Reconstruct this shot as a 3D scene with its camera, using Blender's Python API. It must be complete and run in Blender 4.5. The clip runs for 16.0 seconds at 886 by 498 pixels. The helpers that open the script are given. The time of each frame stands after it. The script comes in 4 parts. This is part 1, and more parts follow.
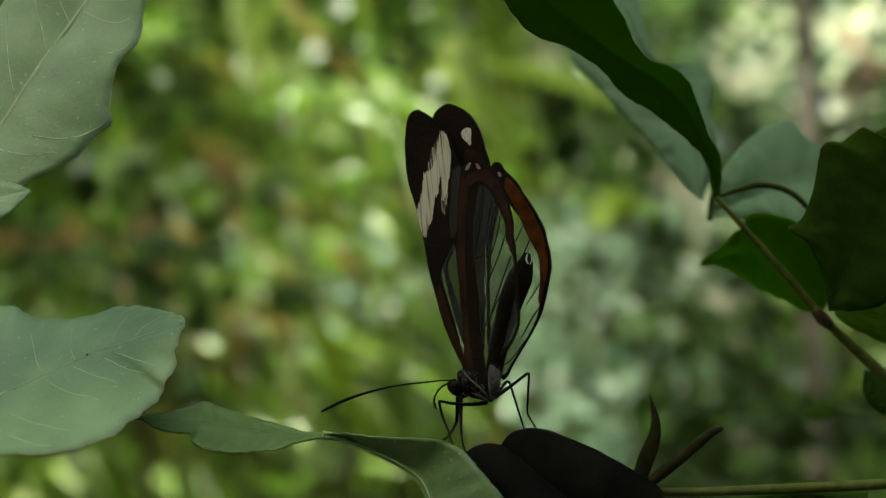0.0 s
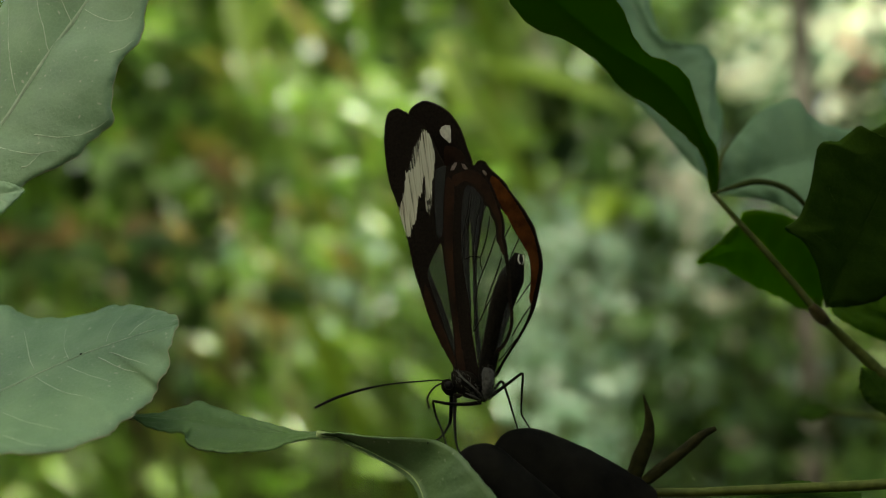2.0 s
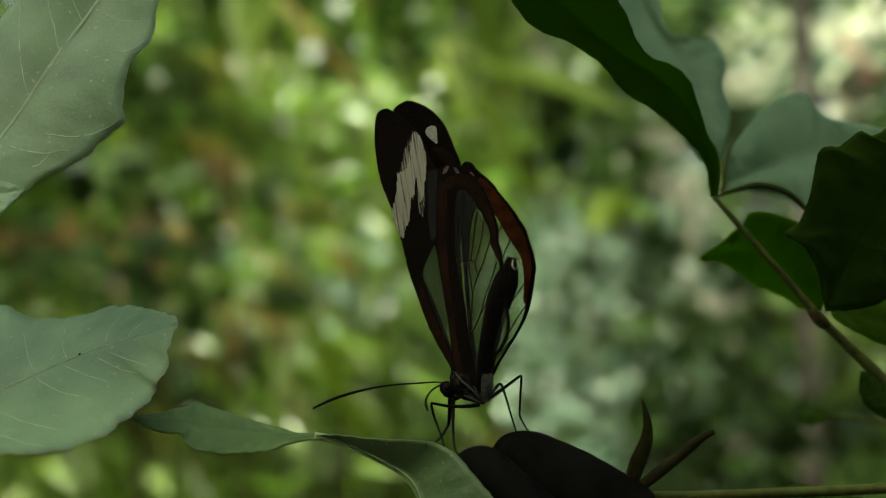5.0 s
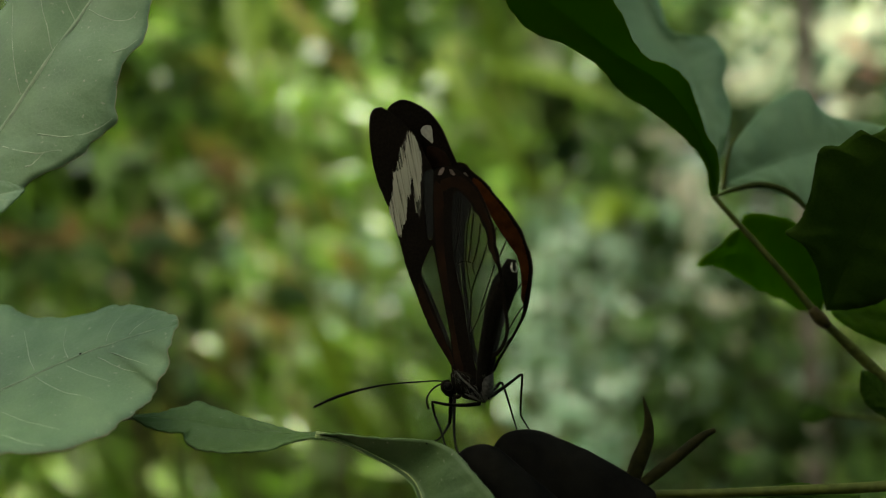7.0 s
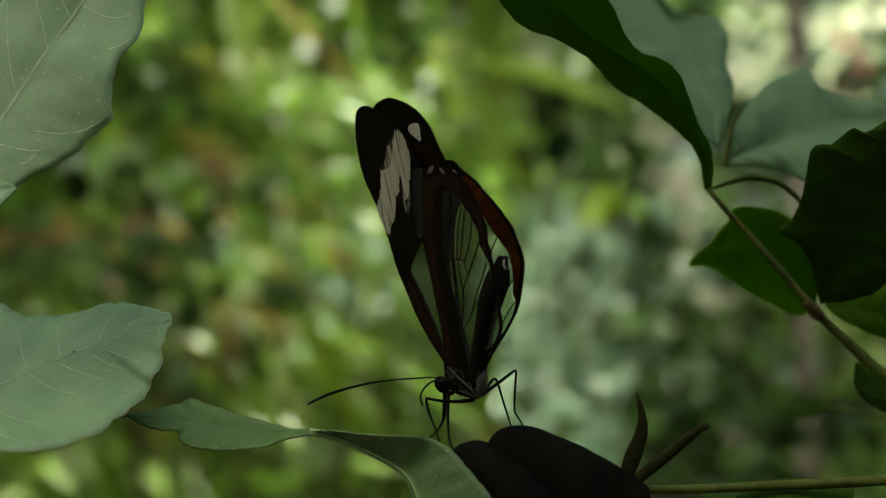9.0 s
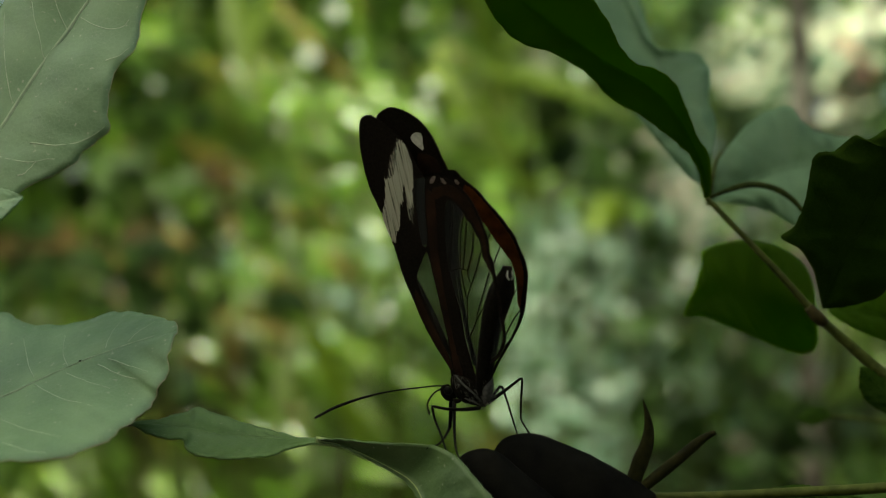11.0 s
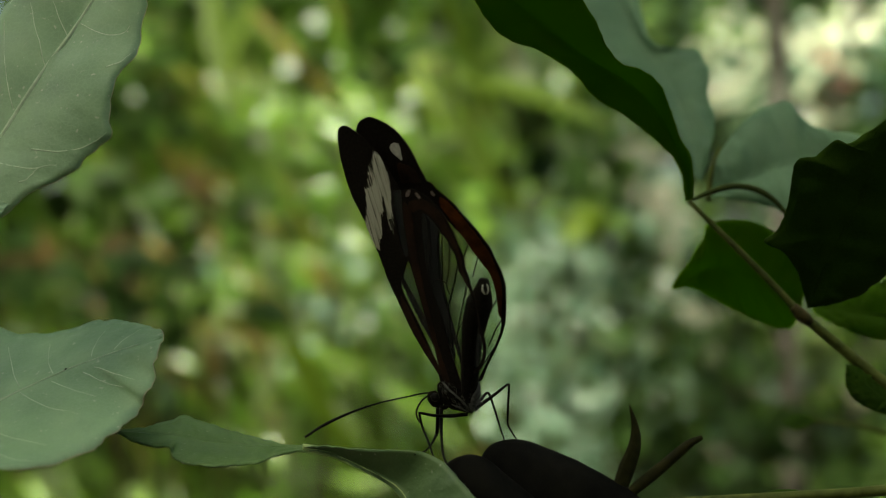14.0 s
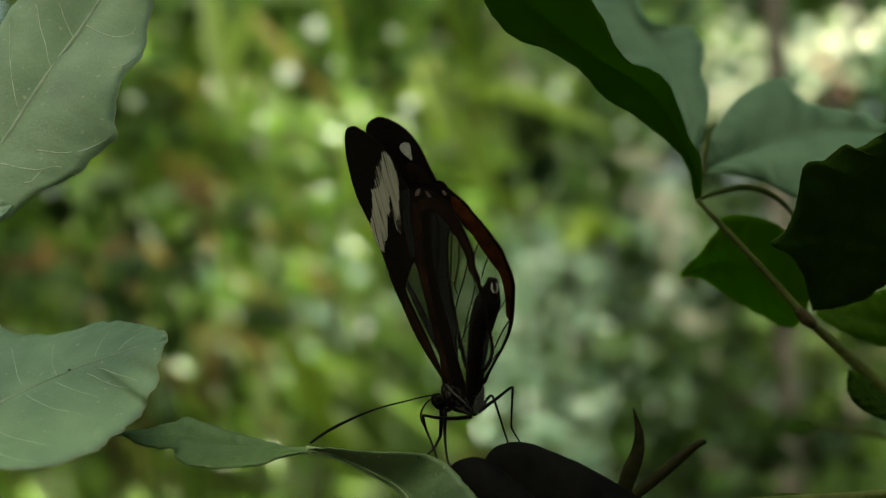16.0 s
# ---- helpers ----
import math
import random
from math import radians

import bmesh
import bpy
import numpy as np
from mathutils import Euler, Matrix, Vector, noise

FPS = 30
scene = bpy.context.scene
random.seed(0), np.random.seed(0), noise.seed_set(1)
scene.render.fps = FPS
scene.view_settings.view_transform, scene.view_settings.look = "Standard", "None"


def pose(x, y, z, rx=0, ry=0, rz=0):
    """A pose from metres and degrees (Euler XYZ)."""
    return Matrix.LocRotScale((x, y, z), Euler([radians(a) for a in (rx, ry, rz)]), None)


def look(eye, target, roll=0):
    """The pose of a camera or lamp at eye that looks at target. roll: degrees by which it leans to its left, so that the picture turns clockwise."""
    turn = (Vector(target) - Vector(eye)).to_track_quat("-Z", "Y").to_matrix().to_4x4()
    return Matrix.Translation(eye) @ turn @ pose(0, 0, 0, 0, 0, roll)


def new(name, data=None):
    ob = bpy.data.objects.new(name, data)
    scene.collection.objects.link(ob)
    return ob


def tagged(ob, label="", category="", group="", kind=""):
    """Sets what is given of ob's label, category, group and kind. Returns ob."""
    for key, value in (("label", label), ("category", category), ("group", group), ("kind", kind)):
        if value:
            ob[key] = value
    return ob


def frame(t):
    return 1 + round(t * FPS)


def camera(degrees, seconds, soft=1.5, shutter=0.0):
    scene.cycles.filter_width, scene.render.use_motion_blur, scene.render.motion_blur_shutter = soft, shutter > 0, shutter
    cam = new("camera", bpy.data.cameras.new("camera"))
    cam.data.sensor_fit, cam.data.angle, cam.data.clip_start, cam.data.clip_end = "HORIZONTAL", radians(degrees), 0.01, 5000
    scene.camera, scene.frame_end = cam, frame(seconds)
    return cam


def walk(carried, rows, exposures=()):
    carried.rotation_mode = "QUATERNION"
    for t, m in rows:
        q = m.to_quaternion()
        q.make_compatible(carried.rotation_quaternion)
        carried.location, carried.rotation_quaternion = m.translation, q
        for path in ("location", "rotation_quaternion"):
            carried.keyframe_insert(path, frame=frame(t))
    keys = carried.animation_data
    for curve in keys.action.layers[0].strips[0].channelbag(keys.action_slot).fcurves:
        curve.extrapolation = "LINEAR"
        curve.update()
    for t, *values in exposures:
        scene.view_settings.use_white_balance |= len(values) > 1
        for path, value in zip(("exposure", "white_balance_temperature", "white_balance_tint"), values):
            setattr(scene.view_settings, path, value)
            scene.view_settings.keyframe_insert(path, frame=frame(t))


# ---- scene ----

from mathutils import geometry

# ---------------------------------------------------------------- camera
cam = camera(30, 16.0, soft=1.1, shutter=0.5)
cam.data.dof.use_dof = True
cam.data.dof.focus_distance = 0.186
cam.data.dof.aperture_fstop = 19.0


def eye_pose(dx, dz, tilt, turn, lean):
    """The handheld camera: millimetres of drift, degrees of tilt, turn and lean."""
    return pose(dx / 1000, -0.185, 1.2 + dz / 1000, 90 + tilt, 0, turn) @ pose(0, 0, 0, 0, 0, lean)


walk(cam, [
    (0.0, eye_pose(-0.84, -0.08, -0.057, 0.006, -0.18)),
    (0.5, eye_pose(-0.81, -0.02, -0.074, -0.031, -0.17)),
    (1.0, eye_pose(-0.75, 0.02, -0.088, -0.068, -0.16)),
    (1.5, eye_pose(-0.72, 0.04, -0.109, -0.118, -0.12)),
    (2.0, eye_pose(-0.70, 0.10, -0.114, -0.155, -0.07)),
    (2.5, eye_pose(-0.77, 0.16, -0.072, -0.148, 0.02)),
    (3.0, eye_pose(-0.78, 0.15, -0.087, -0.169, 0.11)),
    (3.5, eye_pose(-0.70, 0.09, -0.071, -0.155, 0.17)),
    (4.0, eye_pose(-0.59, 0.01, -0.013, -0.126, 0.21)),
    (6.5, eye_pose(-0.38, 0.01, -0.028, -0.077, 0.15)),
    (7.0, eye_pose(-0.23, -0.01, -0.051, -0.019, 0.09)),
    (7.5, eye_pose(-0.06, 0.00, -0.067, -0.059, 0.02)),
    (8.0, eye_pose(0.00, -0.00, 0.000, 0.000, 0.00)),
    (8.5, eye_pose(-0.05, -0.05, -0.060, -0.046, -0.06)),
    (9.0, eye_pose(-0.24, -0.12, -0.141, -0.256, -0.14)),
    (11.5, eye_pose(-0.85, 0.04, 0.120, -0.183, -0.35)),
    (12.0, eye_pose(-1.18, 0.03, 0.106, -0.472, -0.42)),
    (12.5, eye_pose(-1.33, -0.04, 0.211, -0.714, -0.55)),
    (13.0, eye_pose(-1.42, -0.30, 0.280, -0.729, -0.55)),
    (13.5, eye_pose(-1.42, -0.45, 0.451, -0.835, -0.61)),
    (14.0, eye_pose(-1.45, -0.58, 0.495, -0.910, -0.56)),
    (14.5, eye_pose(-1.56, -0.70, 0.604, -0.970, -0.52)),
    (15.0, eye_pose(-1.67, -0.83, 0.646, -0.998, -0.46)),
    (15.5, eye_pose(-1.89, -0.93, 0.689, -1.017, -0.39)),
    (16.0, eye_pose(-2.16, -1.06, 0.728, -0.980, -0.33)),
], [(0.0, 1.06), (4.0, 0.94), (8.0, 0.89), (12.5, 0.91), (16.0, 0.97)])

# ---------------------------------------------------------------- light
world = bpy.data.worlds.new("sky")
scene.world = world
world.use_nodes = True
wn = world.node_tree.nodes
sky = wn.new("ShaderNodeTexSky")
sky.sky_type, sky.sun_disc = "NISHITA", False
SUN_EL, SUN_AZ = 52.0, 215.0     # degrees; azimuth clockwise from +y: over the left shoulder
sky.sun_elevation, sky.sun_rotation = radians(SUN_EL), radians(SUN_AZ)
sky.air_density, sky.dust_density, sky.ozone_density = 0.6, 6.0, 0.3
wn["Background"].inputs["Strength"].default_value = 0.29
world.node_tree.links.new(sky.outputs[0], wn["Background"].inputs["Color"])

sun = new("sun", bpy.data.lights.new("sun", "SUN"))
sun.data.energy, sun.data.angle, sun.data.color = 3.8, radians(0.5), (0.975, 0.97, 0.90)
_el, _az = radians(SUN_EL), radians(SUN_AZ)
SUN_DIR = Vector((math.sin(_az) * math.cos(_el), math.cos(_az) * math.cos(_el), math.sin(_el)))
sun.matrix_world = look(SUN_DIR * 8 + Vector((0, 0, 1.2)), (0, 0, 1.2))
scene.view_settings.use_white_balance = True
scene.view_settings.white_balance_temperature, scene.view_settings.white_balance_tint = 7750, -10.0

# ---------------------------------------------------------------- materials


def nodes_of(name):
    m = bpy.data.materials.new(name)
    m.use_nodes = True
    nt = m.node_tree
    return m, nt, nt.nodes["Principled BSDF"], nt.nodes["Material Output"]


def ramp(nt, fac, stops):
    r = nt.nodes.new("ShaderNodeValToRGB")
    e = r.color_ramp.elements
    e[0].position, e[0].color = stops[0][0], (*stops[0][1], 1)
    e[1].position, e[1].color = stops[-1][0], (*stops[-1][1], 1)
    for p, c in stops[1:-1]:
        x = e.new(p)
        x.color = (*c, 1)
    nt.links.new(fac, r.inputs[0])
    return r.outputs[0]


def noise_of(nt, scale, detail=3.0, rough=0.55):
    c = nt.nodes.new("ShaderNodeTexCoord")
    n = nt.nodes.new("ShaderNodeTexNoise")
    n.inputs["Scale"].default_value, n.inputs["Detail"].default_value = scale, detail
    n.inputs["Roughness"].default_value = rough
    nt.links.new(c.outputs["Object"], n.inputs["Vector"])
    return n.outputs["Fac"]


def bump(nt, bsdf, fac, strength, dist):
    b = nt.nodes.new("ShaderNodeBump")
    b.inputs["Strength"].default_value, b.inputs["Distance"].default_value = strength, dist
    nt.links.new(fac, b.inputs["Height"])
    nt.links.new(b.outputs[0], bsdf.inputs["Normal"])


def leaf_mat(name, dark, light, rough=0.45, see=0.25, glow=None, scale=260.0, spec=0.5, net=0.35, specks=0.0):
    """A living leaf: mottled green, a fine net of veins, dust specks, a waxy gloss, some light through it."""
    m, nt, b, out = nodes_of(name)
    col = ramp(nt, noise_of(nt, scale, 4.0), [(0.3, dark), (0.7, light)])
    blotch = ramp(nt, noise_of(nt, scale * 0.35, 2.0), [(0.35, (0.80, 0.84, 0.80)), (0.65, (1.12, 1.10, 1.05))])
    mul = nt.nodes.new("ShaderNodeMix")
    mul.data_type, mul.blend_type = "RGBA", "MULTIPLY"
    mul.inputs[0].default_value = 1.0
    nt.links.new(col, mul.inputs[6])
    nt.links.new(blotch, mul.inputs[7])
    c = nt.nodes.new("ShaderNodeTexCoord")
    vor = nt.nodes.new("ShaderNodeTexVoronoi")
    vor.feature = "DISTANCE_TO_EDGE"
    vor.inputs["Scale"].default_value = 1700.0
    nt.links.new(c.outputs["Object"], vor.inputs["Vector"])
    line = ramp(nt, vor.outputs["Distance"], [(0.0, (net,) * 3), (0.12, (0.0,) * 3)])
    lift = nt.nodes.new("ShaderNodeMix")
    lift.data_type = "RGBA"
    lift.inputs[7].default_value = (*[min(1.0, q * 1.7 + 0.01) for q in light], 1)
    nt.links.new(line, lift.inputs[0])
    nt.links.new(mul.outputs[2], lift.inputs[6])
    last = lift.outputs[2]
    if specks:
        dots = ramp(nt, noise_of(nt, 1500.0, 1.0), [(0.70, (0.0,) * 3), (0.78, (specks,) * 3)])
        sp = nt.nodes.new("ShaderNodeMix")
        sp.data_type = "RGBA"
        sp.inputs[7].default_value = (0.42, 0.44, 0.34, 1)
        nt.links.new(dots, sp.inputs[0])
        nt.links.new(last, sp.inputs[6])
        last = sp.outputs[2]
    nt.links.new(last, b.inputs["Base Color"])
    b.inputs["Specular IOR Level"].default_value = spec
    rr = ramp(nt, noise_of(nt, scale * 2, 3.0), [(0.3, (rough * 0.8,) * 3), (0.7, (min(1, rough * 1.25),) * 3)])
    nt.links.new(rr, b.inputs["Roughness"])
    add = nt.nodes.new("ShaderNodeMath")
    add.operation = "MULTIPLY_ADD"
    add.inputs[1].default_value = 0.6
    nt.links.new(line, add.inputs[0])
    nt.links.new(noise_of(nt, scale * 5, 3.0), add.inputs[2])
    bump(nt, b, add.outputs[0], 0.5, 0.00015)
    t = nt.nodes.new("ShaderNodeBsdfTranslucent")
    t.inputs["Color"].default_value = (*(glow or light), 1)
    mix = nt.nodes.new("ShaderNodeMixShader")
    mix.inputs[0].default_value = see
    nt.links.new(b.outputs[0], mix.inputs[1])
    nt.links.new(t.outputs[0], mix.inputs[2])
    nt.links.new(mix.outputs[0], out.inputs["Surface"])
    return m


def plain_mat(name, dark, light, rough=0.6, scale=900.0, bumpy=0.4, spec=0.4, sheen=0.0):
    m, nt, b, out = nodes_of(name)
    col = ramp(nt, noise_of(nt, scale, 4.0), [(0.3, dark), (0.7, light)])
    nt.links.new(col, b.inputs["Base Color"])
    b.inputs["Roughness"].default_value, b.inputs["Specular IOR Level"].default_value = rough, spec
    b.inputs["Sheen Weight"].default_value = sheen
    bump(nt, b, noise_of(nt, scale * 3, 2.0), bumpy, 0.0001)
    return m


def thicket_mat(name, stops, rough=0.4, see=0.35, spec=0.5, single=False):
    """Many leaves in one mesh, each with its own tone."""
    m, nt, b, out = nodes_of(name)
    if single:
        tone = nt.nodes.new("ShaderNodeObjectInfo").outputs["Random"]
    else:
        tone = nt.nodes.new("ShaderNodeNewGeometry").outputs["Random Per Island"]
    col = ramp(nt, tone, stops)
    nt.links.new(col, b.inputs["Base Color"])
    b.inputs["Roughness"].default_value, b.inputs["Specular IOR Level"].default_value = rough, spec
    t = nt.nodes.new("ShaderNodeBsdfTranslucent")
    nt.links.new(col, t.inputs["Color"])
    mix = nt.nodes.new("ShaderNodeMixShader")
    mix.inputs[0].default_value = see
    nt.links.new(b.outputs[0], mix.inputs[1])
    nt.links.new(t.outputs[0], mix.inputs[2])
    nt.links.new(mix.outputs[0], out.inputs["Surface"])
    return m


LEAF_PALE = leaf_mat("leaf_pale", (0.125, 0.220, 0.115), (0.170, 0.275, 0.150), rough=0.5, see=0.12, spec=0.35, net=0.10, specks=0.5)
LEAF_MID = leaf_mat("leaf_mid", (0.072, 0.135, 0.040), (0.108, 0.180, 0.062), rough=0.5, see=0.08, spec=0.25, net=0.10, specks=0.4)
# Darker copy of leaf_mid: the perch leaf's shade is put into its colour.
LEAF_MID_DARK = leaf_mat("leaf_mid_dark", (0.052, 0.100, 0.036), (0.078, 0.132, 0.053), rough=0.5, see=0.08, spec=0.3, net=0.10, specks=0.3)
LEAF_DEEP = leaf_mat("leaf_deep", (0.018, 0.042, 0.003), (0.030, 0.062, 0.006), rough=0.65, see=0.42, glow=(0.17, 0.35, 0.012), spec=0.06, net=0.08)
# Near-black green base colour stands in for shade on the dark leaves.
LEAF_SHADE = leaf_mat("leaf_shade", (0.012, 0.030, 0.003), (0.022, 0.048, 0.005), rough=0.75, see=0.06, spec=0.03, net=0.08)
LEAF_LIME = leaf_mat("leaf_lime", (0.022, 0.055, 0.003), (0.038, 0.085, 0.005), rough=0.65, see=0.56, glow=(0.18, 0.36, 0.012), spec=0.06, net=0.08)
LEAF_GREY = leaf_mat("leaf_grey", (0.070, 0.140, 0.080), (0.100, 0.180, 0.105), rough=0.55, see=0.35, glow=(0.15, 0.32, 0.14), spec=0.2, net=0.08)
MARGIN = plain_mat("leaf_margin", (0.20, 0.22, 0.13), (0.36, 0.31, 0.22), 0.75, 300, 0.2, 0.15)
VEIN_PALE = plain_mat("vein_pale", (0.24, 0.33, 0.21), (0.35, 0.44, 0.30), 0.7, 700, 0.0, 0.2)
VEIN_GREEN = plain_mat("vein_green", (0.22, 0.30, 0.12), (0.32, 0.40, 0.19), 0.65, 900, 0.0, 0.2)
STEM = plain_mat("stem_green", (0.030, 0.042, 0.008), (0.068, 0.084, 0.020), 0.75, 900, 0.4, 0.1)
STEM_DARK = plain_mat("stem_dark", (0.016, 0.026, 0.005), (0.032, 0.046, 0.010), 0.8, 900, 0.4, 0.08)
STEM_LIGHT = plain_mat("stem_light", (0.035, 0.048, 0.009), (0.068, 0.084, 0.018), 0.65, 900, 0.4, 0.12)
BARK = plain_mat("bark_brown", (0.014, 0.012, 0.005), (0.036, 0.030, 0.014), 0.9, 400, 0.6, 0.1)
GREY_BARK = plain_mat("bark_grey", (0.045, 0.043, 0.036), (0.13, 0.122, 0.104), 0.9, 60, 0.6, 0.1)
NODE = plain_mat("node_brown", (0.026, 0.024, 0.008), (0.056, 0.048, 0.018), 0.85, 700, 0.6, 0.1)
WITHERED = plain_mat("withered_leaf", (0.0030, 0.0031, 0.0024), (0.0120, 0.0116, 0.0086), 0.8, 260, 0.9, 0.08)
BUD = plain_mat("bud_olive", (0.006, 0.007, 0.0015), (0.017, 0.0165, 0.003), 0.8, 900, 0.5, 0.1)
WING_DARK = plain_mat("wing_dark", (0.0055, 0.0044, 0.0036), (0.0135, 0.0105, 0.0080), 0.85, 3000, 0.5, 0.03)
WING_RUST = plain_mat("wing_rust", (0.026, 0.0088, 0.0030), (0.115, 0.037, 0.0095), 0.8, 480, 0.5, 0.05)
WING_BROWN = plain_mat("wing_brown", (0.0085, 0.0048, 0.0030), (0.030, 0.0138, 0.0072), 0.8, 420, 0.5, 0.08)
BODY = plain_mat("body_dark", (0.0030, 0.0026, 0.002), (0.010, 0.0085, 0.006), 0.85, 2500, 0.9, 0.04)
BODY_GREY = plain_mat("body_grey", (0.034, 0.034, 0.033), (0.125, 0.125, 0.118), 0.9, 2500, 0.9, 0.05)
LEG = plain_mat("leg_black", (0.002, 0.002, 0.0015), (0.006, 0.005, 0.004), 0.6, 3000, 0.4, 0.08)
SOIL = plain_mat("soil", (0.02, 0.014, 0.008), (0.06, 0.045, 0.025), 0.9, 6, 0.8)


def glass_mat():
    m, nt, b, out = nodes_of("wing_glass")
    b.inputs["Base Color"].default_value = (0.12, 0.13, 0.14, 1)
    b.inputs["Roughness"].default_value = 0.5
    t = nt.nodes.new("ShaderNodeBsdfTransparent")
    t.inputs["Color"].default_value = (0.76, 0.77, 0.72, 1)
    mix = nt.nodes.new("ShaderNodeMixShader")
    mix.inputs[0].default_value = 0.10
    nt.links.new(t.outputs[0], mix.inputs[1])
    nt.links.new(b.outputs[0], mix.inputs[2])
    nt.links.new(mix.outputs[0], out.inputs["Surface"])
    return m


def scale_white(name, tone, bare, full):
    """Cream-white wing scales, thin and streaked along the veins."""
    m, nt, b, out = nodes_of(name)
    c = nt.nodes.new("ShaderNodeTexCoord")
    mp = nt.nodes.new("ShaderNodeMapping")
    mp.inputs["Scale"].default_value = (3800, 150, 1)
    mp.inputs["Rotation"].default_value = (0, 0, 0.12)
    n = nt.nodes.new("ShaderNodeTexNoise")
    n.inputs["Scale"].default_value, n.inputs["Detail"].default_value = 1.0, 4.0
    nt.links.new(c.outputs["Object"], mp.inputs["Vector"])
    nt.links.new(mp.outputs[0], n.inputs["Vector"])
    nt.links.new(ramp(nt, n.outputs["Fac"], [(p, (0.86 * q * tone, 0.86 * q * tone, 0.70 * q * tone)) for p, q in ((0.30, 0.46), (0.56, 0.50), (0.75, 0.53))]), b.inputs["Base Color"])
    thin = nt.nodes.new("ShaderNodeBsdfTransparent")
    mix = nt.nodes.new("ShaderNodeMixShader")
    nt.links.new(ramp(nt, n.outputs["Fac"], [(bare, (0.0,) * 3), (full, (1.0,) * 3)]), mix.inputs[0])
    nt.links.new(thin.outputs[0], mix.inputs[1])
    nt.links.new(b.outputs[0], mix.inputs[2])
    nt.links.new(mix.outputs[0], out.inputs["Surface"])
    b.inputs["Roughness"].default_value, b.inputs["Specular IOR Level"].default_value = 0.85, 0.1
    return m


GLASS = glass_mat()
WING_WHITE = scale_white("wing_white", 0.97, 0.25, 0.50)
WING_CREAM = plain_mat("wing_cream", (0.36, 0.36, 0.32), (0.52, 0.52, 0.46), 0.85, 2500, 0.3, 0.1)
WING_DOT = plain_mat("wing_dot", (0.11, 0.085, 0.075), (0.22, 0.18, 0.165), 0.85, 2500, 0.3, 0.1)
WING_THIN = scale_white("wing_thin_scales", 0.75, 0.22, 0.80)

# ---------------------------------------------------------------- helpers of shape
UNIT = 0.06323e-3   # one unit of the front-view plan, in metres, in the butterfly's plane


def spot(a, b, depth=0.0):
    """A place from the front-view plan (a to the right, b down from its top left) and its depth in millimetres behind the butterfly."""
    s = (185.0 + depth) / 185.0
    return Vector(((a - 784) * UNIT * s, depth / 1000, 1.2 + (441 - b) * UNIT * s))


def spots(text, depth=0.0):
    """Plan places from "a,b" or "a,b,depth" words."""
    out = []
    for w in text.split():
        v = [float(q) for q in w.split(",")]
        out.append(spot(v[0], v[1], v[2] if len(v) > 2 else depth))
    return out


def smooth(pts, n):
    """n + 1 places along the smooth curve through pts, evenly by length."""
    pts = [Vector(p) for p in pts]
    q = [pts[0] * 2 - pts[1]] + pts + [pts[-1] * 2 - pts[-2]]
    fine = []
    for i in range(1, len(q) - 2):
        for s in range(12):
            t = s / 12
            a, b, c, d = q[i - 1], q[i], q[i + 1], q[i + 2]
            fine.append(0.5 * (2 * b + (c - a) * t + (2 * a - 5 * b + 4 * c - d) * t * t + (3 * b - a - 3 * c + d) * t ** 3))
    fine.append(pts[-1])
    run = [0.0]
    for a, b in zip(fine, fine[1:]):
        run.append(run[-1] + (b - a).length)
    out, j = [], 0
    for k in range(n + 1):
        w = run[-1] * k / n
        while j < len(run) - 2 and run[j + 1] < w:
            j += 1
        seg = run[j + 1] - run[j]
        out.append(fine[j].lerp(fine[j + 1], 0 if seg == 0 else min(1, (w - run[j]) / seg)))
    return out


def mesh_of(bm, name, material, soft=True):
    bmesh.ops.recalc_face_normals(bm, faces=bm.faces)
    for f in bm.faces:
        f.smooth = soft
    me = bpy.data.meshes.new(name)
    bm.to_mesh(me)
    bm.free()
    me.materials.append(material)
    return me


def part(name, bm, material, parent=None, label="", soft=True):
    """One mesh object under a thing or a part; bm is in the parent's space."""
    ob = new(name, mesh_of(bm, name, material, soft))
    ob.parent = parent
    return tagged(ob, label)


def anchor(name, place, label, category, group="", kind=""):
    ob = new(name)
    ob.empty_display_size = 0.005
    ob.location = place
    return tagged(ob, label, category, group, kind)


def moved(pts, origin):
    return [Vector(p) - Vector(origin) for p in pts]


def tube(pts, radii, sides=8, n=None, squash=1.0):
    """A tapered round rod along pts."""
    bm = bmesh.new()
    line = smooth(pts, n or max(6, 4 * len(pts)))
    m = len(line) - 1
    rings = []
    up = Vector((0.3, -0.9, 0.2))
    for i, p in enumerate(line):
        d = (line[min(m, i + 1)] - line[max(0, i - 1)]).normalized()
        u = (up - d * up.dot(d)).normalized()
        v = d.cross(u)
        s = i / m * (len(radii) - 1)
        j = min(int(s), len(radii) - 2)
        r = radii[j] + (radii[j + 1] - radii[j]) * (s - j)
        rings.append([bm.verts.new(p + (u * math.cos(w) * squash + v * math.sin(w)) * r) for w in [math.tau * q / sides for q in range(sides)]])
    for a, b in zip(rings, rings[1:]):
        for q in range(sides):
            bm.faces.new((a[q], a[(q + 1) % sides], b[(q + 1) % sides], b[q]))
    bm.faces.new(rings[0][::-1])
    bm.faces.new(rings[-1])
    return bm


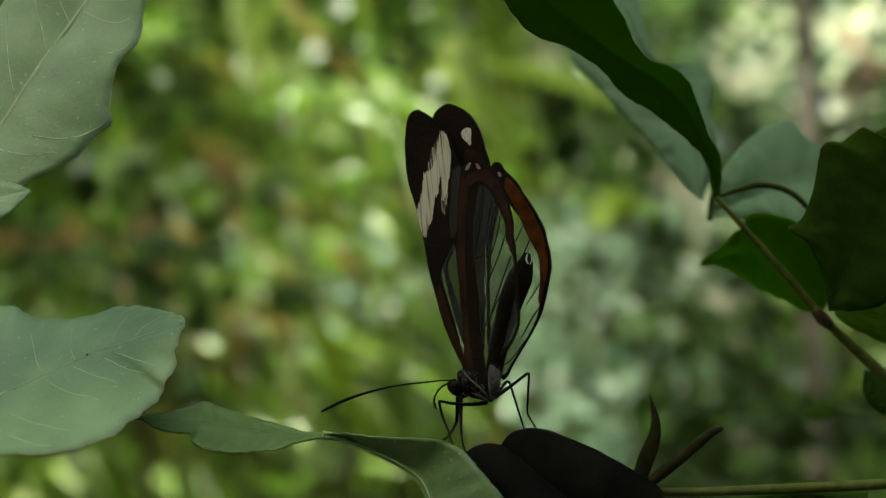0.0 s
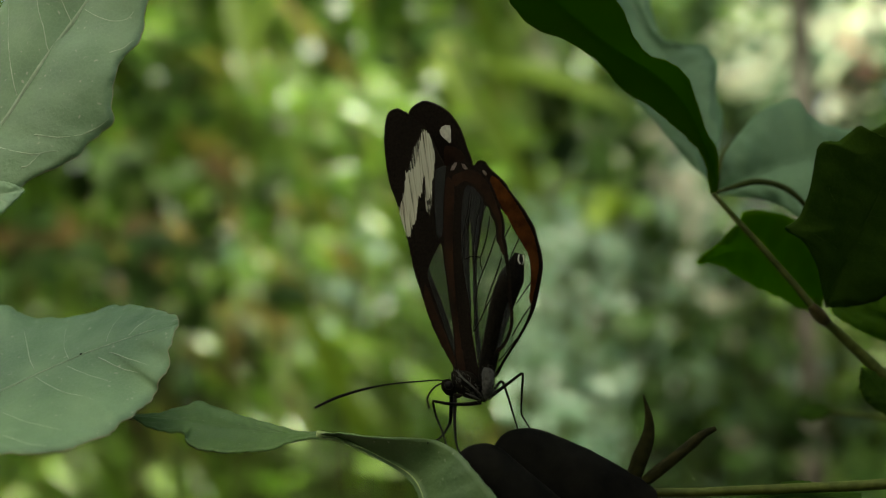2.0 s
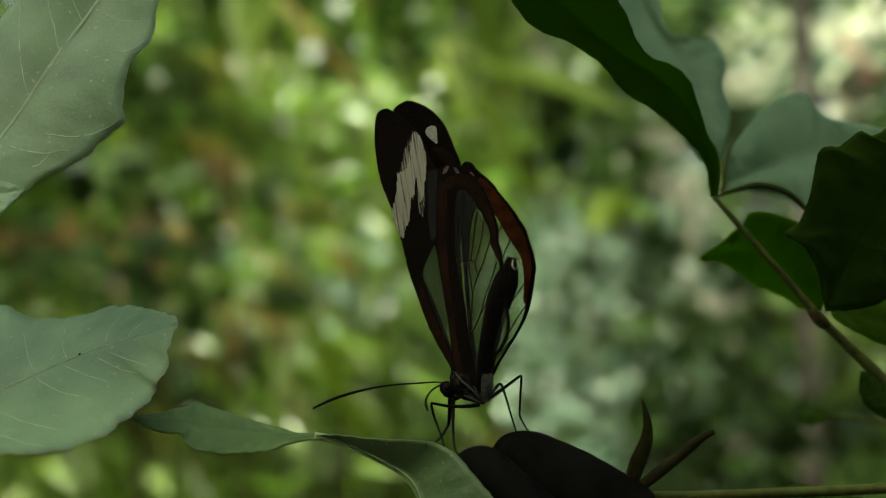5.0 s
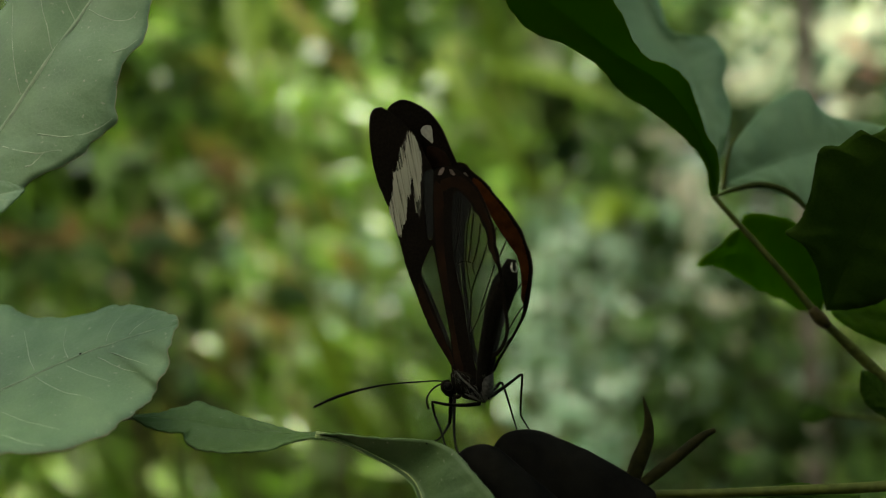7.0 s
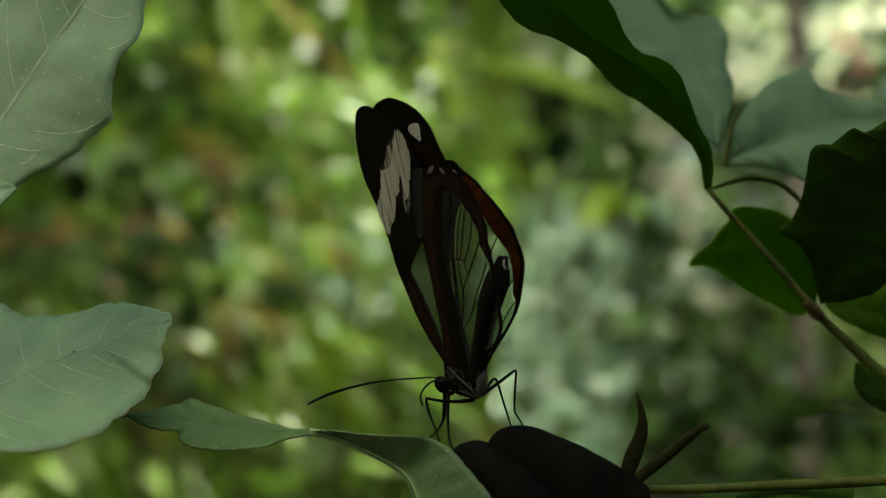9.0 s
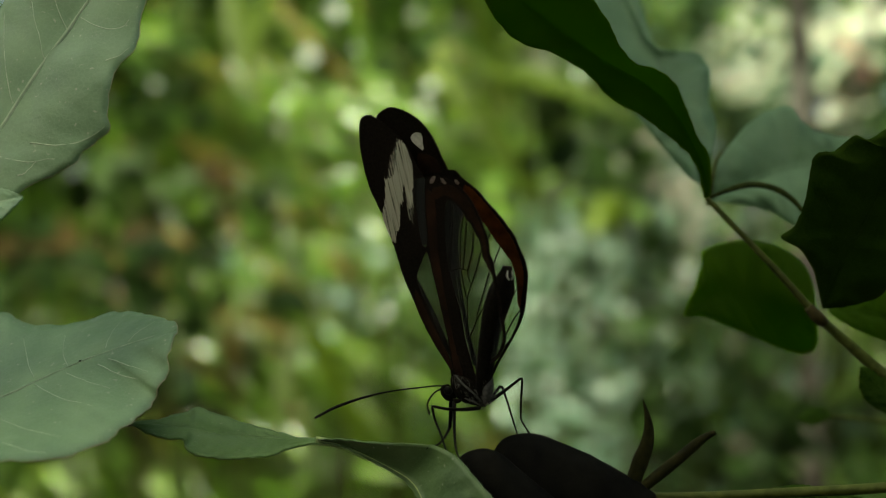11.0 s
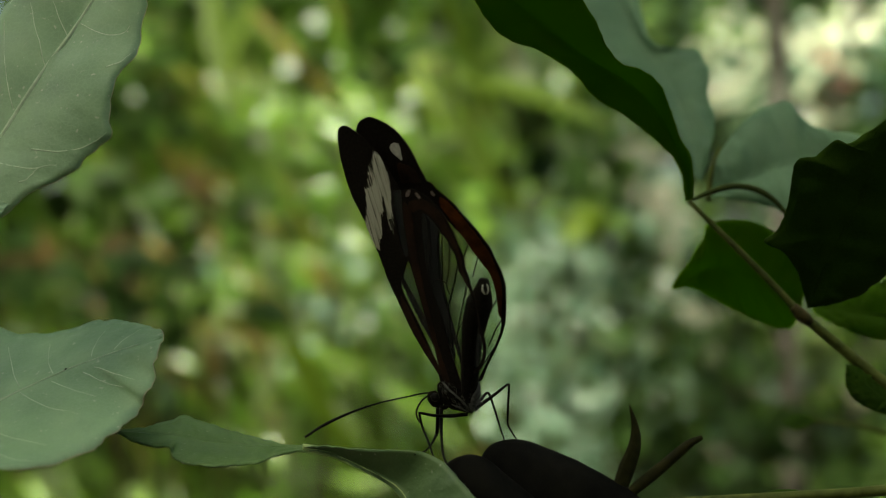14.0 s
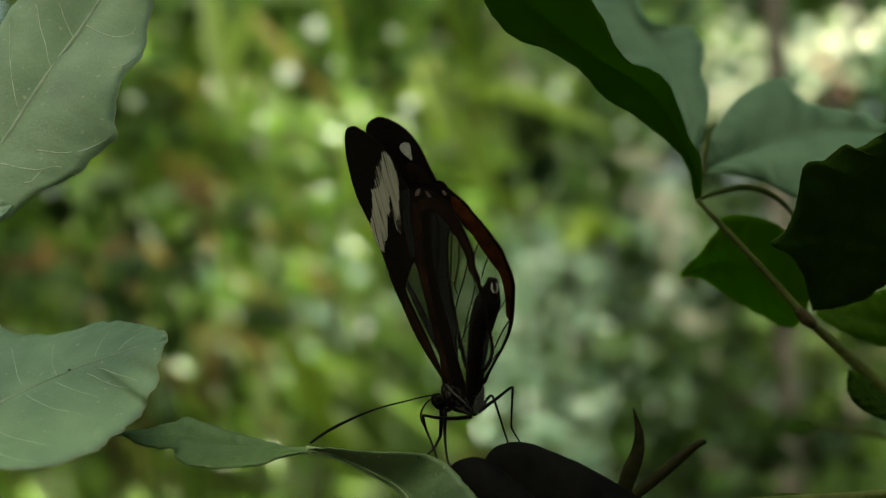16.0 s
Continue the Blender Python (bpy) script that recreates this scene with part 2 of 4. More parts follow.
def surface(left, mid, right, n, m, puff, wave, seed, teeth=(0, 0.0)):
    """The leaf's middle surface: a function of the row, the side and the way from midrib to margin, giving place and normal."""
    L, C, R = smooth(left, n), smooth(mid, n), smooth(right, n)

    def at(line, i):
        j = min(int(i), n - 1)
        return line[j].lerp(line[j + 1], i - j)

    def place(i, side, t):
        i = max(0.0, min(float(n), i))
        a, c, b = at(L, i), at(C, i), at(R, i)
        nor = (b - a).cross(at(C, min(n, i + 1)) - at(C, max(0, i - 1)))
        nor = nor.normalized() if nor.length > 1e-12 else Vector((0, -1, 0))
        p = c.lerp(a if side < 0 else b, t)
        lift = puff * math.sin(math.pi * t) * min(1, (b - a).length / 0.01)
        lift += wave * noise.noise(Vector((i * 0.28, side * t * m * 0.35, seed * 7.3))) * (0.3 + t)
        lift += 0.5 * puff * math.sin(i / n * 46 - t * 5) * t * (1 - t)
        p = p + nor * lift
        if t > 0.99:
            if teeth[0]:
                p += ((a if side < 0 else b) - c).normalized() * teeth[1] * ((i * teeth[0] / n + 0.3 * noise.noise(Vector((i * 0.1, seed, 1)))) % 1.0 - 0.4)
            p += (a - b).normalized() * -side * (0.00018 * noise.noise(Vector((i * 0.45, seed, side))) + 0.00010 * noise.noise(Vector((i * 1.3, seed + 4, side))))
        return p, nor
    return place


def blade(place, n, m, thick):
    """A leaf blade with a little thickness over that surface."""
    bm = bmesh.new()
    rows = [[place(i, -1 if j < 0 else 1, abs(j) / m) for j in range(-m, m + 1)] for i in range(n + 1)]
    top = [[bm.verts.new(p + nor * thick / 2) for p, nor in r] for r in rows]
    low = [[bm.verts.new(p - nor * thick / 2) for p, nor in r] for r in rows]
    w = 2 * m
    for i in range(n):
        for j in range(w):
            bm.faces.new((top[i][j], top[i][j + 1], top[i + 1][j + 1], top[i + 1][j]))
            bm.faces.new((low[i][j + 1], low[i][j], low[i + 1][j], low[i + 1][j + 1]))
        for j in (0, w):
            bm.faces.new((top[i][j], top[i + 1][j], low[i + 1][j], low[i][j]))
    for i in (0, n):
        for j in range(w):
            bm.faces.new((top[i][j], top[i][j + 1], low[i][j + 1], low[i][j]))
    return bm


def leaf(name, left, mid, right, material, vein, parent=None, label="", ribs=6, rib=0.00022, puff=0.0008, wave=0.0003, seed=1, thick=0.00022, fine=0.3, rim=0.0, teeth=(0, 0.0), lines=()):
    """A leaf with its blade, midrib and side veins. Under a parent it is one of its parts. Its origin lies at the midrib's base."""
    n, m = 84, 9
    o = Vector(mid[0])
    left, mid, right = moved(left, o), moved(mid, o), moved(right, o)
    place = surface(left, mid, right, n, m, puff, wave, seed, teeth)
    ob = new(name, mesh_of(blade(place, n, m, thick), name, material))
    ob.location = o - (parent.location if parent else Vector())
    ob.parent = parent
    tagged(ob, label)
    side0 = 1 if place(n / 2, 1, 0)[1].dot(Vector((0, -1, 0.1))) > 0 else -1

    def on(i, side, t, r):
        p, nor = place(i, side, t)
        return p + nor * side0 * (thick / 2 + r * 0.08)

    part("midrib", tube([on(i, 1, 0, rib) for i in range(0, n - 3, 6)], [rib * 1.3, rib, rib * 0.35], 6, None, 0.14), vein, ob)
    if rim:
        for side in (-1, 1):
            part("margin", tube([place(i, side, 1.0)[0] for i in range(0, n + 1)], [rim, rim], 5, n * 2), MARGIN, ob)
    if lines:
        grid = [(i * 0.5, side, t / 30) for i in range(2 * n + 1) for side in (-1, 1) for t in range(30)]
        front = [place(*g)[0] + o for g in grid]
        flat = np.array([((p.x / (p.y + 0.185)), (p.z - 1.2) / (p.y + 0.185)) for p in front])
        for w in lines:
            way = []
            for p in smooth(spots(w), 10):
                q = np.array((p.x, p.z - 1.2)) / (p.y + 0.185)
                way.append(on(*grid[int(((flat - q) ** 2).sum(1).argmin())], rib * fine))
            r = rib * fine
            way = [(a + b * 2 + c) / 4 for a, b, c in zip([way[0]] + way, way, way[1:] + [way[-1]])]
            part("vein", tube(way, [r, r * 0.8, r * 0.4], 5, 24, 0.15), vein, ob)
    rnd = random.Random(seed)
    for k in range(ribs):
        for side in (-1, 1):
            i = 4 + 64 * (k + 0.5 * rnd.random()) / max(1, ribs)
            e = i + 13 + 4 * rnd.random()
            r = rib * fine
            part("vein", tube([on(i + (e - i) * (t ** 1.25), side, t, r) for t in (0.0, 0.15, 0.3, 0.45, 0.6, 0.75, 0.9)], [r, r * 0.75, r * 0.4], 5, 18, 0.35), vein, ob)
    return ob


def stalk_down(ob, start, foot, thick=0.0008):
    """The long stalk or stem that carries a leaf or branch, from the ground up to where it begins."""
    a, b = Vector(start) - ob.location, Vector(foot) - ob.location
    way = [b, b.lerp(a, 0.5) + Vector((0.01, 0.012, 0.0)), b.lerp(a, 0.85) + Vector((0.004, 0.006, 0.0)), a]
    part("stalk", tube(way, [thick * 3, thick * 2, thick * 1.4, thick], 8, 40), STEM, ob)


def inside(p, loop):
    """Whether a place lies within a closed outline."""
    hit = False
    for (ax, ay), (bx, by) in zip(loop, loop[1:] + loop[:1]):
        if (ay > p[1]) != (by > p[1]) and p[0] < (bx - ax) * (p[1] - ay) / (by - ay) + ax:
            hit = not hit
    return hit


def sheet(outline, holes=(), thick=0.00008, lift=0.0):
    """A thin flat piece with the given outline and openings, in millimetres of its own plane."""
    pts, edges = [], []
    for loop in (outline, *holes):
        k = len(pts)
        pts += [Vector((p[0], p[1])) for p in loop]
        edges += [(k + i, k + (i + 1) % len(loop)) for i in range(len(loop))]
    vs, _, faces, _, _, _ = geometry.delaunay_2d_cdt(pts, edges, [], 0, 1e-4)
    bm = bmesh.new()
    made = [bm.verts.new((v.x / 1000, v.y / 1000, lift)) for v in vs]
    for f in faces:
        c = sum((vs[i] for i in f), Vector((0, 0))) / len(f)
        if inside(c, list(outline)) and not any(inside(c, list(h)) for h in holes):
            bm.faces.new([made[i] for i in f])
    bmesh.ops.delete(bm, geom=[v for v in bm.verts if not v.link_faces], context="VERTS")
    geo = bmesh.ops.extrude_face_region(bm, geom=bm.faces[:])
    bmesh.ops.translate(bm, verts=[v for v in geo["geom"] if isinstance(v, bmesh.types.BMVert)], vec=(0, 0, thick))
    return bm


def round_loop(pts, n=60):
    """A closed smooth outline through pts."""
    k = len(pts)
    out = []
    for i in range(k):
        a, b, c, d = [Vector((*pts[(i + o) % k], 0)) for o in (-1, 0, 1, 2)]
        m = max(2, round(n / k))
        for s in range(m):
            t = s / m
            p = 0.5 * (2 * b + (c - a) * t + (2 * a - 5 * b + 4 * c - d) * t * t + (3 * b - a - 3 * c + d) * t ** 3)
            out.append((p.x, p.y))
    return out

# ---------------------------------------------------------------- ground
bm = bmesh.new()
bmesh.ops.create_grid(bm, x_segments=40, y_segments=40, size=60)
for v in bm.verts:
    v.co.z = 0.08 * noise.noise(v.co * 0.4)
ground = tagged(new("ground", mesh_of(bm, "ground", SOIL)), "dark bare forest soil under the shrubs", "ground", "", "structure")

# ---------------------------------------------------------------- thicket behind


def thicket(name, label, category, count, box, size, material, seed, narrow=0.35, droop=0.5, aim=None, spread=1.0, floor_stems=0):
    """Many small folded leaves on thin stems that stand on the ground, one mesh."""
    rnd = np.random.RandomState(seed)
    V, F = [], []
    lo, hi = np.array(box[0]), np.array(box[1])
    bulge = 0.45 * float(min(hi - lo))
    for k in range(count):
        c = lo + (hi - lo) * rnd.rand(3)
        c = c + np.array(noise.noise_vector(Vector(c) * 0.5 / bulge)) * bulge
        s = size * (0.6 + 0.8 * rnd.rand())
        d = rnd.normal(size=3) * spread
        if aim is not None:
            d = d * 0.35 + np.array(aim)
        d[2] -= droop * rnd.rand()
        d /= np.linalg.norm(d)
        u = np.cross(d, rnd.normal(size=3))
        u /= np.linalg.norm(u)
        w = np.cross(d, u)
        b = len(V)
        prof = [(0, 0.02), (0.22, 0.8), (0.5, 1.0), (0.78, 0.6), (1.0, 0.03)]
        for t, h in prof:
            bend = -0.25 * t * t * s
            mid = c + d * s * (t - 0.5) + w * bend
            hw = h * s * narrow / 2
            V += [mid - u * hw + w * hw * 0.35, mid, mid + u * hw + w * hw * 0.35]
        for i in range(4):
            a = b + 3 * i
            F += [(a, a + 1, a + 4, a + 3), (a + 1, a + 2, a + 5, a + 4)]
    for k in range(floor_stems):
        c = lo + (hi - lo) * rnd.rand(3)
        b, r = len(V), 0.004
        for t in (0.0, 0.35, 0.7, 1.0):
            z = t * hi[2]
            o = np.array([c[0] + 0.06 * math.sin(3 * t + k), c[1] + 0.04 * math.cos(2 * t + k), z])
            V += [o + np.array([r * math.cos(a), r * math.sin(a), 0]) * (1.4 - t) for a in (0, 2.1, 4.2)]
        for i in range(3):
            for q in range(3):
                a = b + 3 * i
                F.append((a + q, a + (q + 1) % 3, a + 3 + (q + 1) % 3, a + 3 + q))
    me = bpy.data.meshes.new(name)
    me.from_pydata([tuple(v) for v in V], [], F)
    me.polygons.foreach_set("use_smooth", [True] * len(me.polygons))
    me.materials.append(material)
    return tagged(new(name, me), label, category, "", "stuff")


T_GRASS = thicket_mat("thicket_grass", [(0.0, (0.016, 0.036, 0.004)), (0.4, (0.046, 0.100, 0.008)), (0.86, (0.095, 0.19, 0.016)), (0.93, (0.12, 0.13, 0.020)), (1.0, (0.13, 0.10, 0.020))], spec=0.25)
T_BROAD = thicket_mat("thicket_broad", [(0.0, (0.018, 0.038, 0.006)), (0.5, (0.060, 0.115, 0.016)), (0.9, (0.13, 0.22, 0.04)), (1.0, (0.20, 0.27, 0.09))], spec=0.5, rough=0.28)
T_COOL = thicket_mat("thicket_cool", [(0.0, (0.015, 0.040, 0.018)), (0.5, (0.08, 0.165, 0.08)), (1.0, (0.24, 0.37, 0.25))], spec=0.6, rough=0.26)
# Dark stops put the undergrowth's deep shade into the leaf colour.
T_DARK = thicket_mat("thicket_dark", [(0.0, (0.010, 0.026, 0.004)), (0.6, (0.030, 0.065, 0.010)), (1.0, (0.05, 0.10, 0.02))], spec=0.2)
# Still darker leaf colour, painted shade for the dark gaps of the background.
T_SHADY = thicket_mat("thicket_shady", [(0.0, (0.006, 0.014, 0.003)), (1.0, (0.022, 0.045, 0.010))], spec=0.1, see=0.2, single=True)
# Sunlit tone put into the colour, paler than the thicket's other leaves.
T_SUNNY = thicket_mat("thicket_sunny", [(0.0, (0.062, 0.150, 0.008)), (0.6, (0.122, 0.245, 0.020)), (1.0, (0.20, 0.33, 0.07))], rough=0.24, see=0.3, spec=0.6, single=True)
# Grey-white leaf colour brightens the far side where sunlit patches lie.
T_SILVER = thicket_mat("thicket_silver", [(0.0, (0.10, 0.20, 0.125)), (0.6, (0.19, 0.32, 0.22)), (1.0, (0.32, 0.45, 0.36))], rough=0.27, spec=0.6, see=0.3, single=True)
T_BROWN = thicket_mat("thicket_brown", [(0.0, (0.016, 0.012, 0.004)), (1.0, (0.042, 0.028, 0.008))], rough=0.7, see=0.1, spec=0.1, single=True)
# Near-white leaf colour stands in for the glade's bright light.
T_GLADE_LIGHT = thicket_mat("thicket_glade_light", [(0.0, (0.60, 0.74, 0.45)), (1.0, (0.80, 0.84, 0.66))], rough=0.3, see=0.2, single=True)

thicket("bamboo_thicket", "yellow-green narrow bamboo leaves in dappled sun", "bamboo", 5200, ((-0.6, 0.8, 0.75), (0.12, 1.4, 1.75)), 0.044, T_GRASS, 3, 0.11, 0.3, (0.45, 0.0, -0.45), 1.0, 12)
thicket("shrub_thicket", "sunlit green shrub leaves behind the bamboo", "shrub", 11000, ((-0.9, 1.2, 0.5), (0.9, 2.0, 2.0)), 0.020, T_BROAD, 5, 0.5, 0.5, None, 1.0, 12)
thicket("cool_thicket", "grey-green shrub leaves in half shade", "shrub", 2600, ((0.02, 0.9, 0.6), (0.6, 1.5, 1.5)), 0.014, T_COOL, 8, 0.5, 0.5, None, 1.0, 10)
thicket("dark_thicket", "dense undergrowth coloured dark for deep shade", "undergrowth", 21000, ((-3.0, 2.2, 0.0), (3.0, 3.4, 4.2)), 0.17, T_DARK, 11, 0.6, 0.5, None, 1.0, 20)
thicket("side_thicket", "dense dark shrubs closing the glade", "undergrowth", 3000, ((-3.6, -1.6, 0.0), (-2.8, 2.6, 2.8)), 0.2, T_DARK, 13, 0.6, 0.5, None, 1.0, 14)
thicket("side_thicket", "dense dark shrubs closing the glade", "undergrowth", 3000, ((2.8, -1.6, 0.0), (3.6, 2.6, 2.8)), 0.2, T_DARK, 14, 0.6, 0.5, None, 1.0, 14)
# Unseen wall of dark leaves behind the camera, added to lower frontal light.
thicket("blocking_thicket", "unseen dense dark shrubs added behind the camera to cut frontal light", "undergrowth", 5000, ((-3.0, -2.4, 0.0), (3.0, -1.2, 2.9)), 0.2, T_DARK, 12, 0.6, 0.5, None, 1.0, 20)


def spray_leaf(name, narrow, material):
    """One folded leaf, a metre long, shared by a whole spray."""
    V, F = [], []
    for t, h in [(0, 0.05), (0.12, 0.5), (0.25, 0.85), (0.5, 1.0), (0.75, 0.7), (0.9, 0.35), (1.0, 0.04)]:
        z, hw = -0.2 * (t - 0.5) ** 2, h * narrow / 2
        V += [(-hw, t - 0.5, z + hw * 0.25), (0, t - 0.5, z), (hw, t - 0.5, z + hw * 0.25)]
    for i in range(6):
        q = 3 * i
        F += [(q, q + 1, q + 4, q + 3), (q + 1, q + 2, q + 5, q + 4)]
    me = bpy.data.meshes.new(name)
    me.from_pydata(V, [], F)
    me.polygons.foreach_set("use_smooth", [True] * len(me.polygons))
    me.materials.append(material)
    return me


def sprays(name, label, category, material, size, narrow, places, depth, seed, aim=None, facing=True):
    """Loose sprays of leaves on a thin twig from the ground: places as "a,b,spread across,spread down,count" words of the front-view plan."""
    rnd = np.random.RandomState(seed)
    n0 = np.array((SUN_DIR + Vector((0, -1.0, 0))).normalized())
    me = spray_leaf("leaf", narrow, material)
    for w in places.split():
        a, b, wa, wb, k = [float(q) for q in w.split(",")]
        o = spot(a, b, depth)
        thing = anchor(name, Vector((o.x, o.y + 0.02, 0.0)), label, category, category + " of the thicket")
        part("twig", tube([Vector((0.02, 0.03, 0.02)), Vector((0.01, 0.02, o.z * 0.5)), Vector((0, 0, o.z * 0.9)), Vector((0, -0.02, o.z))], [0.003, 0.002, 0.001, 0.0005], 5), BARK, thing)
        for _ in range(int(k)):
            d0 = depth * (0.85 + 0.3 * rnd.rand())
            c = spot(a + wa * rnd.normal() * 0.5, b + wb * rnd.normal() * 0.5, d0)
            s = size * (0.7 + 0.6 * rnd.rand())
            nor = n0 + rnd.normal(size=3) * 0.35 if facing else rnd.normal(size=3)
            nor /= np.linalg.norm(nor)
            d = rnd.normal(size=3) if aim is None else np.array(aim) + rnd.normal(size=3) * 0.2
            d -= nor * d.dot(nor)
            d /= np.linalg.norm(d)
            u = np.cross(d, nor)
            ob = new("leaf", me)
            ob.parent = thing
            m = Matrix((Vector(u), Vector(d), Vector(nor))).transposed().to_4x4() @ Matrix.Scale(s, 4)
            m.translation = c - thing.location
            ob.matrix_basis = m


sprays("sunlit_spray", "yellow-green leaves coloured paler for full sun", "foliage", T_SUNNY, 0.019, 0.42,
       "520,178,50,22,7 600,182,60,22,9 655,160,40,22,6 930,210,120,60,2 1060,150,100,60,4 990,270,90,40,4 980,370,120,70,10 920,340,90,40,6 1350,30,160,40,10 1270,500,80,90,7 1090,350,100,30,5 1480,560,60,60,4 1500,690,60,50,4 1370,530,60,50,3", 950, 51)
sprays("bamboo_spray", "narrow yellow-green bamboo leaves coloured paler for full sun", "foliage", T_SUNNY, 0.036, 0.16,
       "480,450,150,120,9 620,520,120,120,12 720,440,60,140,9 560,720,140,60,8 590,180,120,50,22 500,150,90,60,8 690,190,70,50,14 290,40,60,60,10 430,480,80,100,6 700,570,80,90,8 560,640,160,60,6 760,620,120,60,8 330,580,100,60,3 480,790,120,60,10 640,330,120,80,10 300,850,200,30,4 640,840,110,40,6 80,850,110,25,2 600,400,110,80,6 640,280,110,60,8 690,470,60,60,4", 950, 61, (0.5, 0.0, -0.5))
sprays("straw_spray", "dry ochre bamboo leaves hanging in the sun", "foliage", thicket_mat("thicket_straw", [(0.0, (0.085, 0.066, 0.010)), (1.0, (0.14, 0.105, 0.02))], rough=0.6, spec=0.2, single=True), 0.045, 0.12,
       "405,290,50,30,4 120,440,90,40,3 240,260,60,40,2 520,430,90,80,3 440,560,90,60,3 330,480,80,60,4 250,520,60,40,2 600,500,80,80,1 340,660,60,60,2 1000,170,40,30,1", 900, 62, (0.6, 0.0, -0.5))
sprays("blade_spray", "long thin grassy bamboo blades in the sun", "foliage", thicket_mat("thicket_blade", [(0.0, (0.05, 0.12, 0.006)), (0.5, (0.11, 0.21, 0.012)), (0.8, (0.17, 0.25, 0.03)), (1.0, (0.15, 0.095, 0.012))], rough=0.3, spec=0.5, single=True), 0.085, 0.055,
       "420,120,90,60,6 790,90,60,90,5 890,200,60,90,3 470,420,110,90,9 520,560,110,80,8 620,640,130,70,7 350,300,70,60,4 560,80,100,60,6 700,330,60,80,5 890,280,50,70,4", 930, 64, (0.45, 0.0, -0.75))
sprays("silver_spray", "far leaves coloured grey-white for sunlit patches", "foliage", T_SILVER, 0.0125, 0.55,
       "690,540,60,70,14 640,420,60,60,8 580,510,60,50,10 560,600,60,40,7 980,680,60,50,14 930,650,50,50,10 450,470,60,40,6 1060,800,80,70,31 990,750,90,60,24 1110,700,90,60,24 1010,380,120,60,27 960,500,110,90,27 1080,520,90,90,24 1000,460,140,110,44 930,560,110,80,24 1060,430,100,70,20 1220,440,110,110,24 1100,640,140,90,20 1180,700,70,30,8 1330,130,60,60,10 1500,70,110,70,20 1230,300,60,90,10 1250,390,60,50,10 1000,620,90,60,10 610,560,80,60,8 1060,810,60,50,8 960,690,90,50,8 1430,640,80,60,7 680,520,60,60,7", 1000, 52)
sprays("shady_spray", "leaves coloured dark to stand in for deep shade", "foliage", T_SHADY, 0.024, 0.6,
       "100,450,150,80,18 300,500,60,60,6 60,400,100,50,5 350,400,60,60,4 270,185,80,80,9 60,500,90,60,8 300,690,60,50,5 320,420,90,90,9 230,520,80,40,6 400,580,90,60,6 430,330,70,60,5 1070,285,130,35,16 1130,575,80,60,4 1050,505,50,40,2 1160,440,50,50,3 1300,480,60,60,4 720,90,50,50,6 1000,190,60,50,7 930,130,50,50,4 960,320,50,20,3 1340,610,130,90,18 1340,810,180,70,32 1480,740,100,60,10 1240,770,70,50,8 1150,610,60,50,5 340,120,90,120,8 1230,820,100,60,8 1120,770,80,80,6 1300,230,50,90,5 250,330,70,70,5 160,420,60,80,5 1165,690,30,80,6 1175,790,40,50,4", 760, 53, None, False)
sprays("dead_spray", "dry brown fallen leaves caught in the thicket", "foliage", T_BROWN, 0.026, 0.4,
       "60,430,110,20,7 240,425,60,25,5 150,430,60,20,3 400,300,50,20,3 1520,170,50,30,4", 850, 54)
sprays("dry_spray", "pale beige dry leaves caught on the far shrubs", "foliage", thicket_mat("thicket_dry", [(0.0, (0.20, 0.22, 0.155)), (1.0, (0.36, 0.365, 0.28))], rough=0.5, see=0.2, single=True), 0.016, 0.5,
       "1180,260,40,40,6 1250,385,60,50,10 1215,330,50,40,6 1225,470,30,40,7 1290,535,60,20,7 1450,790,15,60,6", 930, 65)
# Blurred highlights imitated by tiny near-white leaves at each bright disc.
sprays("glint_spray", "single near-white leaf tips painted as sun glints", "foliage", thicket_mat("thicket_glint", [(0.0, (0.42, 0.52, 0.44)), (1.0, (0.70, 0.78, 0.70))], rough=0.3, see=0.2, single=True), 0.008, 0.85,
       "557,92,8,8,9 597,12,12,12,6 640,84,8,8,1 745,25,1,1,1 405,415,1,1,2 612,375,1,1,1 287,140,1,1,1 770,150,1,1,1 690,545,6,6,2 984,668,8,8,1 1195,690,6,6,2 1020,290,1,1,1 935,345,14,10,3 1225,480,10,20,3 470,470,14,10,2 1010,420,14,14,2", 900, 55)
sprays("olive_spray", "long soft olive-green bamboo leaves in half sun", "foliage", thicket_mat("thicket_olive", [(0.0, (0.032, 0.058, 0.005)), (1.0, (0.065, 0.105, 0.010))], spec=0.2, single=True), 0.10, 0.13,
       "850,90,60,120,4 960,100,50,60,2 500,60,140,60,4 540,690,120,50,3", 720, 58, (0.35, 0.1, -0.9))
sprays("glade_spray", "near-white leaves standing in for the bright glade far behind", "foliage", T_GLADE_LIGHT, 0.014, 0.6,
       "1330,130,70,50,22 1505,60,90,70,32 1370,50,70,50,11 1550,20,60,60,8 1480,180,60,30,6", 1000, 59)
sprays("lime_spray", "bright lime-green leaf in the sun", "foliage", thicket_mat("thicket_lime", [(0.0, (0.13, 0.21, 0.015)), (1.0, (0.19, 0.28, 0.03))], single=True), 0.022, 0.6, "1050,376,50,20,6", 800, 56)
sprays("red_spray", "small orange-red blossoms far behind", "blossom", thicket_mat("blossom_red", [(0.0, (0.50, 0.18, 0.10)), (1.0, (0.62, 0.32, 0.22))], single=True), 0.014, 0.8, "1522,112,24,24,4", 900, 57)

trunk_at = spot(1425, 110, 840)
trunk = anchor("sapling", Vector((trunk_at.x, trunk_at.y, 0)), "slim dark brown sapling far behind", "sapling")
